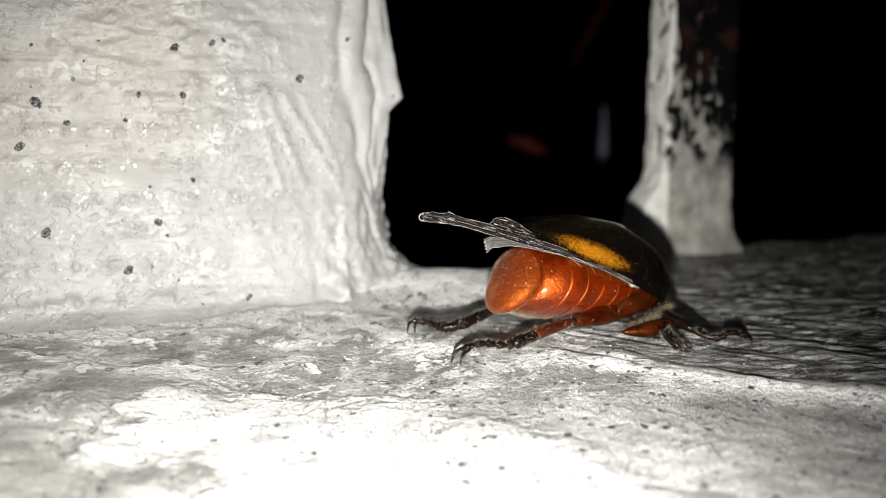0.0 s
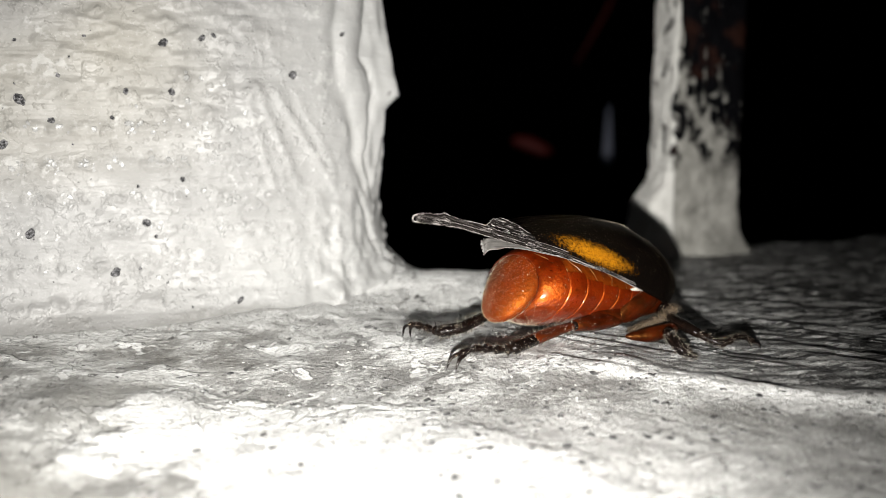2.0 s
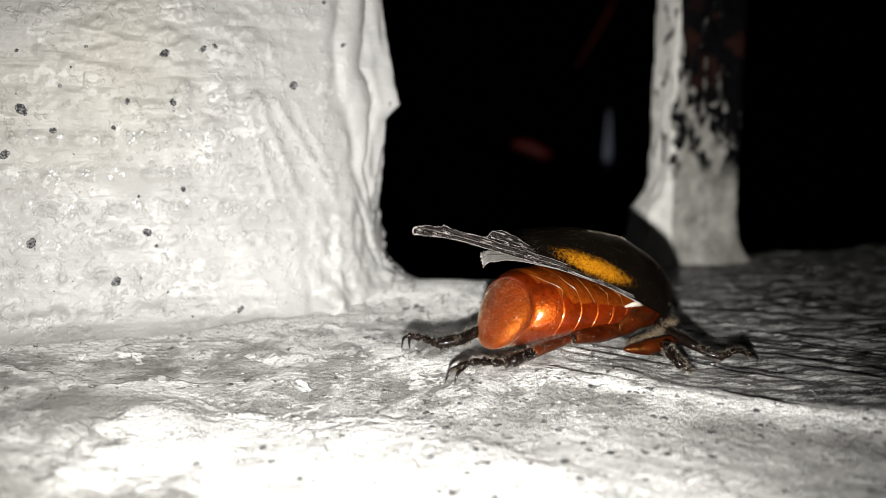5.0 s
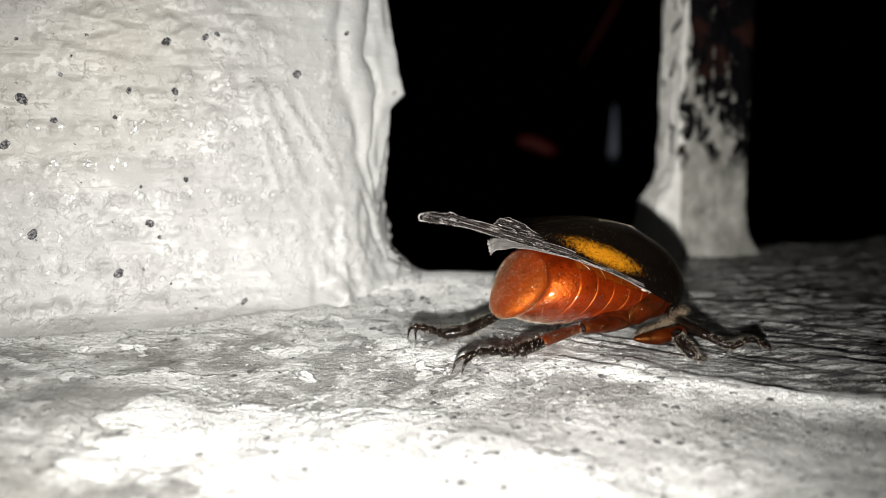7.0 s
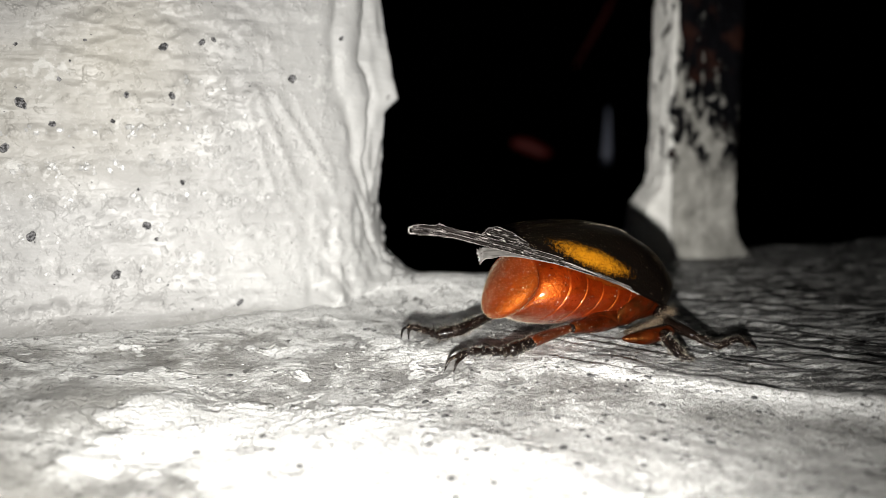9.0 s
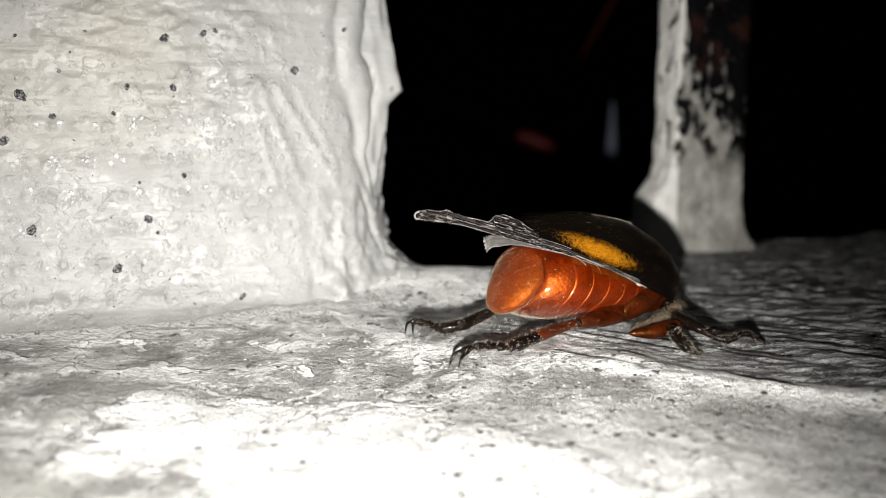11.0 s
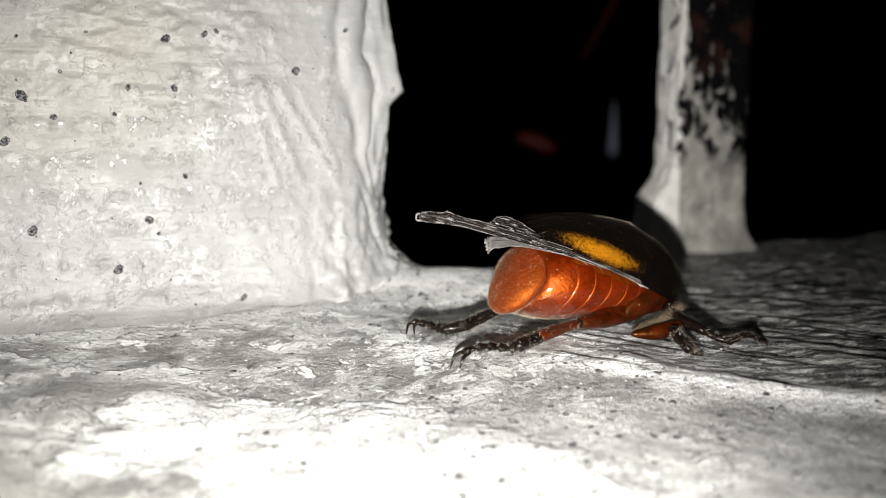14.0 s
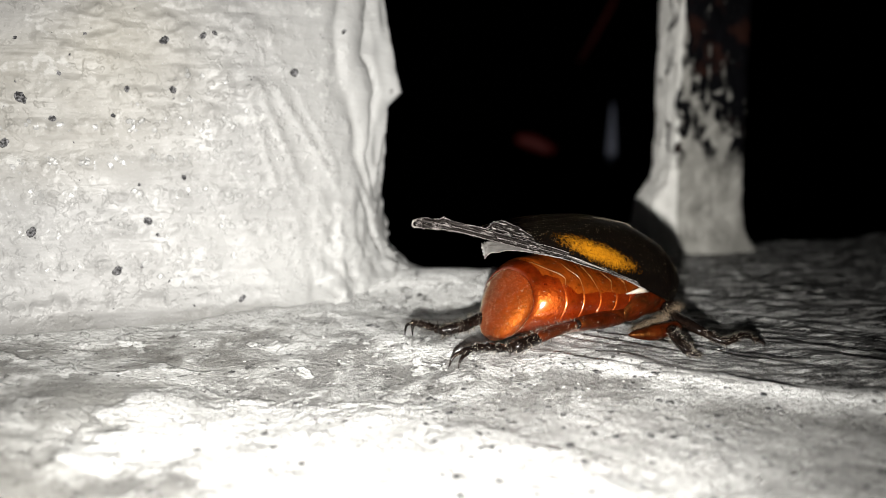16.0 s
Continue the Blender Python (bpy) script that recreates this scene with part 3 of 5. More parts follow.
def build_ledge():
    us = steps([(-120, 0), (-30, 10), (-16, 0.6), (75, 0.3), (125, 0.5), (230, 10)])
    vs = steps([(-90, 0), (3, 10), (27, 1.2), (70, 0.32), (FAR_EDGE, 0.32)])
    U, V = np.meshgrid(us, vs)
    X, Y = U * ALONG.x + V * INTO.x, U * ALONG.y + V * INTO.y
    top = np.stack([X, Y, ledge_height(X, Y)], -1)
    skirt = []
    for out, z in ((0.15, -2.5), (0.2, -6), (0.0, -60)):
        row = top[-1].copy()
        row[:, 0] += out * INTO.x
        row[:, 1] += out * INTO.y
        row[:, 2] = z + 0.4 * fractal(us / 5, us * 0 + z, 5, 3)
        skirt.append(row)
    grid = np.concatenate([top, np.stack(skirt)]) * MM
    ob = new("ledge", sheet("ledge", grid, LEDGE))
    return tagged(ob, "worn white-painted concrete ledge with grit and streaks", "ledge", kind="structure")


def build_wall():
    # plan of the wall: the front, the rounded corner, the splayed side and the back
    plan = [(-120, 80.9), (-30, 80.9), (12.5, 80.9), (18.5, 81.4), (22.3, 82.9), (24.8, 84.9), (26.3, 87.3), (27.0, 90.0), (26.8, 93.5), (25.8, 97.0), (24, 100.0), (21, 102.5), (-120, 102.5)]
    fine = [plan[0]]
    for (a, b), (c, d) in zip(plan, plan[1:]):
        ln = math.hypot(c - a, d - b)
        visible = -35 < c < 33 and a >= -30
        n = max(1, round(ln / (0.28 if visible else 12)))
        fine += [(a + (c - a) * i / n, b + (d - b) * i / n) for i in range(1, n + 1)]
    P = np.array(fine)
    # soften the plan's corners
    for _ in range(30):
        inner = (np.abs(P[1:-1, 0] - 22) < 14)
        P[1:-1][inner] = (P[:-2] + P[2:])[inner] / 4 + P[1:-1][inner] / 2
    S = np.concatenate([[0], np.cumsum(np.hypot(*np.diff(P, axis=0).T))])
    S = S - S[np.argmin(np.abs(P[:, 0] - 13.5) + np.abs(P[:, 1] - 81.1))]
    T = np.gradient(P, axis=0)
    T /= np.linalg.norm(T, axis=1, keepdims=True)
    N = np.stack([T[:, 1], -T[:, 0]], -1)
    zs = steps([(-3, 0), (42, 0.28), (60, 2), (160, 10)])
    SS, ZZ = np.meshgrid(S, zs)
    # relief: level brush strokes on the front with beads in rows, folds of thick paint near the corner
    front = 1 / (1 + np.exp((SS + 1) / 2.0))
    side = 1 - front
    lower = 1 / (1 + np.exp((ZZ - 21) / 1.2))

    def fold(centre, width, amount, power=2):
        return amount * np.exp(-np.abs((SS - centre) / width) ** power)

    D = front * (0.09 * fractal(SS / 9, ZZ / 1.9, 61, 3, 0.5) + 0.22 * fractal(SS / 13, ZZ / 11, 71, 3) + 0.015 * fractal(SS / 1.2, ZZ / 0.8, 75, 2))
    wander = ZZ - 16.3 + 0.35 * fractal(SS / 7, ZZ / 9, 77, 2)
    rows = np.exp(-((wander + 1.7) % 3.4 - 1.7) ** 2 / 0.5 ** 2)
    D = D + front * lower * rows * (0.03 + 0.42 * np.maximum(0, fractal(SS / 0.8, ZZ / 1.3, 79, 3, 0.6) - 0.05))
    # ragged smears on the upper part of the front
    D = D + front * (1 - lower) * 0.38 * np.maximum(0, fractal(SS / 2.4, ZZ / 1.0, 78, 4, 0.65))
    D = D + 0.16 * np.exp(-((SS + 4) / 5) ** 2) * fractal(SS / 2.0, ZZ / 4.0, 97, 3)
    D = D + side * (0.16 * fractal(SS / 4.5, ZZ / 18, 81, 2, 0.45) + 0.02 * fractal(SS / 1.4, ZZ / 3.0, 91, 2))
    wob = 0.9 * fractal(SS / 5, ZZ / 5.5, 83, 3)
    drift = 0.3 * np.clip(24 - ZZ, 0, 9)
    above = 1 / (1 + np.exp(-(ZZ - 12.6) / 0.4))
    D = D + above * (fold(6.8 + drift + wob, 0.7, -0.42) + fold(8.7 + 0.6 * drift + wob, 1.1, 0.4) + fold(11.0 + 1.2 * wob, 0.5, -0.75) + fold(12.6 - wob, 0.5, 0.35) + fold(13.9 + 0.8 * wob, 0.8, 0.6))
    # slanting runs that end on the drips
    slope = np.clip(23 - ZZ, -4, 12)
    run = 1 / (1 + np.exp(-(ZZ - 13) / 0.8)) / (1 + np.exp((ZZ - 23.5) / 0.8))
    D = D + run * (fold(-0.2 + 0.62 * slope, 0.45, 0.22) + fold(-2.0 + 0.40 * slope, 0.4, 0.20) + fold(2.0 + 0.5 * slope + wob, 0.5, 0.15) + fold(-3.6 + 0.3 * slope, 0.35, 0.14))
    # drips over the foot of the wall: a broad tongue, a thick patch with a torn upper edge, a furrow
    edge = 0.5 * fractal(SS / 2.2, ZZ * 0 + 2, 89, 2)
    crumple = 0.5 + 0.7 * fractal(SS / 1.7, ZZ / 2.2, 93, 3, 0.6)
    D = D + fold(5.0 + 0.12 * (5 - ZZ) + 0.9 * fractal(SS / 6, ZZ / 3.0, 95, 2), 1.8, 0.75, 2) * crumple / (1 + np.exp((ZZ - 9.4 + edge + 0.25 * (SS - 5) ** 2) / 0.45))
    D = D + fold(6.6 + wob, 2.3, 0.55, 4) * (0.4 + 0.6 * crumple) / (1 + np.exp((ZZ - 12.2 + 2 * edge) / 0.22))
    D = D + 0.30 * fold(6.5, 6.0, 1.0, 4) * fractal(SS / 1.3, ZZ / 2.8, 101, 3, 0.55) * np.exp(-np.maximum(ZZ - 2, 0) / 9)
    D = D + fold(8.7 + 0.48 * np.clip(12.4 - ZZ, 0, 9) + 0.5 * wob, 0.35, -0.5) / (1 + np.exp((ZZ - 12.6) / 0.3)) / (1 + np.exp(-(ZZ - 5) / 0.6))
    D = D + fold(2.9 + wob, 0.5, -0.12) / (1 + np.exp((ZZ - 11) / 0.5))
    D = D + 2.4 * np.exp(-((SS - 14.5) / 3.2) ** 2) * np.maximum(0, fractal(SS / 1.3, ZZ / 1.2, 99, 3, 0.6)) * np.exp(-np.maximum(ZZ, 0) / 6)
    D = D - 0.12 / (1 + np.exp(-(SS - 8) / 1.5))
    # small pimples
    D = D + 0.15 * np.maximum(0, fractal(SS / 0.8, ZZ / 0.8, 87, 2) - 0.25) ** 1.3 * (np.exp(-((SS + 2) / 8) ** 2) + 0.3 * front)
    # the outline of the far corner swells and draws in with the height
    swell = np.interp(ZZ, (0, 2.5, 4.7, 7, 12.2, 18.2, 21.9, 23.6, 29.3, 36.6), (0.8, 0.7, 0.4, 0.3, -0.3, 0.3, 0.8, 2.7, 1.2, -0.2))
    D = D + swell * np.exp(-((SS - 15.5) / 4.0) ** 2)
    D = D + 2.7 * np.exp(-np.maximum(ZZ, 0) / 2.5) + 0.4 * np.exp(-np.maximum(ZZ, 0) / 0.6) + 3.2 * np.exp(-np.maximum(ZZ - 2.2, 0) / 1.2) * np.exp(-((SS - 16) / 4.5) ** 2)
    U = P[None, :, 0] + N[None, :, 0] * D
    V = P[None, :, 1] + N[None, :, 1] * D
    X, Y = U * ALONG.x + V * INTO.x, U * ALONG.y + V * INTO.y
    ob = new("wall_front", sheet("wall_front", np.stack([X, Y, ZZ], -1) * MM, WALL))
    tagged(ob, "thickly white-painted masonry wall with brush strokes and drips", "wall", kind="structure")
    return np.stack([X, Y, ZZ], -1)


def build_bar():
    thing = new("window_bar")
    thing.location = (BAR_AT[0] * MM, BAR_AT[1] * MM, 0)
    thing.rotation_euler = (0, 0, radians(BAR_AT[2]))
    n = 112
    A = np.linspace(0, 2 * np.pi, n, endpoint=False)

    def column(zs, spread, grow, seed):
        ZZ, AA = np.meshgrid(zs, A, indexing="ij")
        r = 1 / (np.abs(np.cos(AA)) ** 9 + np.abs(np.sin(AA)) ** 9) ** (1 / 9)
        X, Y = r * np.cos(AA) * (BAR_X + grow), r * np.sin(AA) * (BAR_Y + grow)
        foot = np.exp(-np.maximum(ZZ + 0.4, 0) / 2.2) * spread
        # a wedge of thick paint leans against the face towards the wall
        left = 1 / (1 + np.exp((X + BAR_X - 1.6) / 0.7)) * spread
        X = X * (1 + 0.60 * foot) - left * np.interp(ZZ, (-2, 4.0, 7.6, 8.6, 11.5, 14), (3.2, 3.4, 3.2, 2.9, 0.5, 0))
        Y = Y * (1 + 0.45 * foot)
        lump = 0.20 * fractal(AA * 3 + 9, ZZ / 4, seed, 4) + 0.07 * fractal(AA * 12, ZZ / 0.9, seed + 7, 3)
        return np.stack([X + lump * np.cos(AA), Y + lump * np.sin(AA), ZZ], -1) * MM

    part("bar", sheet("bar", column(steps([(-2, 0), (45, 0.4), (160, 15)]), 0.0, 0.0, 121), BAR, True), BAR, thing, "black iron bar under flaking white paint")
    part("foot", sheet("foot", column(steps([(-2, 0), (13.2, 0.3)]), 1.0, 0.12, 121), BAR, True), BAR, thing, "flared foot clogged with white paint")
    return tagged(thing, "square iron window bar with flaking white paint", "window bar")


def grit_mesh(name, spots, seed, material):
    """Flattened, ragged crumbs; spots: place, outward way, size in millimetres."""
    rnd = random.Random(seed)
    bm = bmesh.new()
    for p, w, size in spots:
        w = Vector(w).normalized()
        a = w.orthogonal().normalized()
        b = w.cross(a)
        p = Vector(p)
        n = 13
        low, top = [], []
        stretch = rnd.uniform(0.75, 1.3)
        for i in range(n):
            q = 2 * math.pi * i / n
            r = size * rnd.uniform(0.82, 1.1)
            flat = a * math.cos(q) * stretch + b * math.sin(q) / stretch
            low.append(bm.verts.new((p + flat * r - w * 0.05) * MM))
            top.append(bm.verts.new((p + flat * r * rnd.uniform(0.62, 0.86) + w * size * rnd.uniform(0.08, 0.22)) * MM))
        mid = bm.verts.new((p + w * size * rnd.uniform(0.05, 0.25)) * MM)
        for i in range(n):
            k = (i + 1) % n
            bm.faces.new((low[i], low[k], top[k], top[i]))
            bm.faces.new((top[i], top[k], mid))
    me = bpy.data.meshes.new(name)
    bm.to_mesh(me)
    bm.free()
    me.materials.append(material)
    return me


WALL_SPOTS = ((3.5, 22.3, 0.62), (16.3, 28.0, 0.55), (20.1, 28.5, 0.34), (21.2, 28.9, 0.26), (29.0, 25.3, 0.5), (16.8, 23.3, 0.36), (12.7, 23.2, 0.32),
              (6.9, 24.6, 0.3), (11.3, 20.7, 0.26), (6.0, 20.5, 0.4), (1.7, 18.3, 0.5), (17.6, 14.5, 0.34), (13.3, 14.0, 0.2), (13.9, 10.4, 0.45), (3.5, 9.9, 0.48),
              (10.9, 5.7, 0.55), (13.1, 5.8, 0.24), (22.7, 1.6, 0.4), (14.7, 9.1, 0.24), (8.0, 26.5, 0.2), (9.3, 28.4, 0.22), (3.5, 27.8, 0.2), (15.6, 4.3, 0.16), (17.8, 1.3, 0.16), (34.6, 29.8, 0.3), (32.6, 34.0, 0.28))


def build_grit(wall):
    pts = wall
    spots = []
    rnd = random.Random(8)
    marks = list(WALL_SPOTS) + [(rnd.uniform(0, 34), rnd.uniform(1, 34), rnd.uniform(0.05, 0.13)) for _ in range(60)]
    for s, z, size in marks:
        at = ALONG * (s - 13.93) + INTO * WALL_V
        d = np.sum((pts - np.array([at.x, at.y, z])) ** 2, -1)
        i, j = np.unravel_index(np.argmin(d), d.shape)
        i, j = min(max(i, 2), pts.shape[0] - 3), min(max(j, 2), pts.shape[1] - 3)
        w = np.cross(pts[i, j + 2] - pts[i, j - 2], pts[i + 2, j] - pts[i - 2, j])
        spots.append((pts[i, j], w, size))
    beads = []
    for _ in range(760):
        if rnd.random() < 0.6:
            s, z = rnd.uniform(0, 27), rnd.choice((6.3, 9.7, 9.7, 13.0, 13.0, 16.3, 16.3, 19.8)) + rnd.gauss(0, 0.35)
            s += 1.1 * math.sin(s * 2.1 + z)
        else:
            s, z = rnd.gauss(24, 5), rnd.uniform(1.5, 26)
        at = ALONG * (s - 13.93) + INTO * WALL_V
        d = np.sum((pts - np.array([at.x, at.y, z])) ** 2, -1)
        i, j = np.unravel_index(np.argmin(d), d.shape)
        i, j = min(max(i, 2), pts.shape[0] - 3), min(max(j, 2), pts.shape[1] - 3)
        w = np.cross(pts[i, j + 2] - pts[i, j - 2], pts[i + 2, j] - pts[i - 2, j])
        beads.append((pts[i, j], w, rnd.choice((0.07, 0.09, 0.12, 0.16, 0.22, 0.32))))
    tagged(new("paint_beads", grit_mesh("paint_beads", beads, 5, BEAD)), "small glossy beads of white wall paint", "paint beads", kind="stuff")
    tagged(new("wall_grit", grit_mesh("wall_grit", spots, 1, SPECK)), "dark grit specks stuck in the wall paint", "grit", kind="stuff")
    spots = []
    for x, y, size in ((-6.9, 73.0, 0.42), (-6.1, 72.6, 0.3), (8.9, 49.3, 0.4), (0.4, 43.8, 0.26), (20.5, 53.2, 0.42), (17.6, 55.5, 0.4), (24.5, 54.0, 0.36), (11.0, 51.0, 0.3), (9.6, 47.0, 0.34), (-9.2, 48.2, 0.3)):
        spots.append((x, y, size))
    for _ in range(700):
        x, y = rnd.uniform(-22, 48), rnd.uniform(38, 64)
        if (x - 12.9) * -0.354 + (y - 63.4) * -0.935 > 0.5 and rnd.random() < 0.35 + 0.65 * (x > -2):
            spots.append((x, y, rnd.choice((0.06, 0.08, 0.1, 0.14, 0.18, 0.24, 0.34))))
    for _ in range(60):
        x, y = rnd.uniform(-34, 60), rnd.uniform(62, 104)
        if x * INTO.x + y * INTO.y < 99:
            spots.append((x, y, rnd.choice((0.1, 0.15, 0.22))))
    def laid(marks, tilt):
        xs, ys = np.array([m[0] for m in marks]), np.array([m[1] for m in marks])
        return [((x, y, z), (rnd.uniform(-tilt, tilt), rnd.uniform(-tilt, tilt), 1), m[2]) for x, y, z, m in zip(xs, ys, ledge_height(xs, ys), marks)]

    # loose flakes that also stand in for small white highlights
    crumbs = []
    for _ in range(900):
        x, y = rnd.uniform(-18, 42), rnd.uniform(56, 84)
        if x * INTO.x + y * INTO.y < 78 and x < 20 * rnd.random() + 8:
            crumbs.append((x, y, rnd.choice((0.04, 0.05, 0.07, 0.09, 0.14))))
    tagged(new("paint_crumbs", grit_mesh("paint_crumbs", laid(crumbs, 0.3), 3, CRUMB)), "white flakes of loose paint on the ledge, also standing in for highlights", "paint flakes", kind="stuff")
    tagged(new("ledge_grit", grit_mesh("ledge_grit", laid(spots, 0.1), 2, GREY_GRIT)), "dark grit specks on the ledge paint", "grit", kind="stuff")


build_ledge()
build_grit(build_wall())
build_bar()


# ---- near-black backdrop standing for the night ----
def build_backdrop():
    # an added board, coloured near black, stands in for the night's dark
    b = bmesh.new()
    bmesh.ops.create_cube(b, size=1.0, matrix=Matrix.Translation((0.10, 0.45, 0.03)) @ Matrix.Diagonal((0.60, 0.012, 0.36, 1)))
    me = bpy.data.meshes.new("night_backdrop")
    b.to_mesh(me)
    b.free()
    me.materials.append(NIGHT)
    tagged(new("night_backdrop", me), "added near-black backdrop standing for the night behind the opening", "wall", kind="structure")


build_backdrop()


def build_hanging():
    # beam and near-black cords are added to hold shapes of unknown identity
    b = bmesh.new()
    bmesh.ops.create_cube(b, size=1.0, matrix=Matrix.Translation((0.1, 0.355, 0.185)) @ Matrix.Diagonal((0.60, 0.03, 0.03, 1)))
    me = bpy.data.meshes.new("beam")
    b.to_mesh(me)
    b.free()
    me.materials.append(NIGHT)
    tagged(new("beam", me), "added near-black beam out of view, holding the cords", "beam", kind="structure")
    rod = new("hanging_rod")
    rod.location = (0.077, 0.350, 0)
    tagged(rod, "thin steel rod hanging in the dark", "rod")
    part("rod", tube([(0, 0, 3.5), (0, 0, 8), (0.1, 0, 19), (0, 0, 30)], [1.6, 2.3, 1.4, 0.3], 12), STEEL, rod)
    part("cord", tube([(0, 0, 30), (0, 0, 120), (0, 0, 171)], [0.3, 0.3, 0.3], 6), NIGHT, rod)
    tag = new("hanging_tag")
    tag.location = (42.8 * MM, 345 * MM, 0)
    tagged(tag, "dull red plastic tag hanging on a dark cord", "tag")
    part("plate", tube([(-8, 0, 14), (-2, 1, 12.5), (5, 0, 9.5), (8, 0, 9.5)], [2.5, 3.6, 3.0, 1.2], 10), RED_PAINT, tag)
    part("cord", tube([(-4, 0, 14), (-4, 0, 120), (-4, 0, 172)], [0.4, 0.4, 0.4], 6), NIGHT, tag)
    rib = new("hanging_ribbon")
    rib.location = (70 * MM, 352 * MM, 0)
    tagged(rib, "dim red ribbon hanging slantwise from a dark cord", "ribbon")
    part("ribbon", tube([(-8, 0, 48), (0, 0, 62), (7, 0, 75), (9, 0, 80)], [0.8, 2.0, 2.4, 1.2], 10, 0.4), RED_PAINT, rib)
    part("cord", tube([(9, 0, 80), (9, 0, 120), (9, 0, 172)], [0.4, 0.4, 0.4], 6), NIGHT, rib)


build_hanging()

# ---- the beetle: x ahead, y to its left, z up, in millimetres from the spot below its middle ----
beetle = new("beetle")
beetle.location = (12.5 * MM, 73.0 * MM, 0)
beetle.rotation_euler = (0, 0, radians(30))
tagged(beetle, "black beetle with amber abdomen and open wing cases on the ledge", "beetle")

HINGE = Vector((7.0, 0.0, 4.0)) * MM      # where the abdomen bends
CASE_HINGE = Vector((9.5, 0.0, 3.0)) * MM  # where wing cases and wings hang


def abdomen_section(x):
    """Middle height, half height and half width of the abdomen at x: one smooth barrel with a blunt end."""
    xs = (-7.8, -5.2, -2.4, 2.0, 7.0)
    zc = np.interp(x, xs, (5.85, 5.6, 5.1, 4.1, 3.3))
    hh = np.interp(x, xs[2:], (3.55, 3.0, 2.3))
    hw = np.interp(x, xs[2:], (5.25, 5.7, 5.2))
    t = min(1.0, max(0.0, (-2.4 - x) / 5.4))
    return zc, hh * math.sqrt(1 - t ** 3.4), hw * math.sqrt(1 - t ** 2.3)


def abdomen_shell(x0, x1, grow0, grow1, n=10, lean=0.0, close=False, arc=None, slant=0.0):
    """A ring of the abdomen from x0 to x1; arc: how far up the sides an open ring reaches, in radians over the middle."""
    xs = x0 + (x1 - x0) * np.sin(np.linspace(0, np.pi / 2, n)) if x1 < -7.5 else np.linspace(x0, x1, n)
    a = np.linspace(0, 2 * np.pi, 56, endpoint=False) if arc is None else np.linspace(np.pi - arc, 2 * np.pi + arc, 44)
    rows = []
    for i, x in enumerate(xs):
        k = i / (n - 1)
        zc, hh, hw = abdomen_section(x)
        g = grow0 * (1 - k) + grow1 * k
        z = zc + (hh + g) * np.sin(a)
        y = (hw + g) * np.cos(a)
        rows.append(np.stack([x + lean * min(1.0, hh / 3.0) * np.where(np.sin(a) < 0, 1.7, 1.0) * np.sin(a) - slant * y * min(1.0, max(0.0, (1.0 - x) / 6.0)), y, z], -1))
    if close:
        edge = rows[-1].copy()
        edge[:, 1:] = (edge[:, 1:] - [0, abdomen_section(x1)[0]]) * 0.975 + [0, abdomen_section(x1)[0]]
        rows.append(edge)
    return np.array(rows) * MM


SLANT = 0.10   # how far the end of the abdomen is turned to its right


def end_plate(k, a):
    """The domed end plate, from its seam (k = 0) to its apex (k = 1), in millimetres."""
    zc, hh, hw = abdomen_section(-6.5)
    lean = 0.95 * np.where(np.sin(a) < 0, 1.7, 1.0) * min(1.0, hh / 3.0)
    seam = np.stack([-6.5 + lean * np.sin(a) - SLANT * hw * np.cos(a), hw * np.cos(a) * np.where(np.cos(a) > 0, 0.88, 1.0), zc + hh * np.sin(a)], -1)
    middle = np.array([-6.5 - 0.25, 0.0, zc])
    out = (1 - k ** 1.75) ** (1 / 1.75)
    return middle + (seam - middle)[None] * (out * (1 - 0.008 * np.exp(-(k / 0.03) ** 2)))[:, None, None] + np.array([-2.8, -1.2, -1.5]) * k[:, None, None]


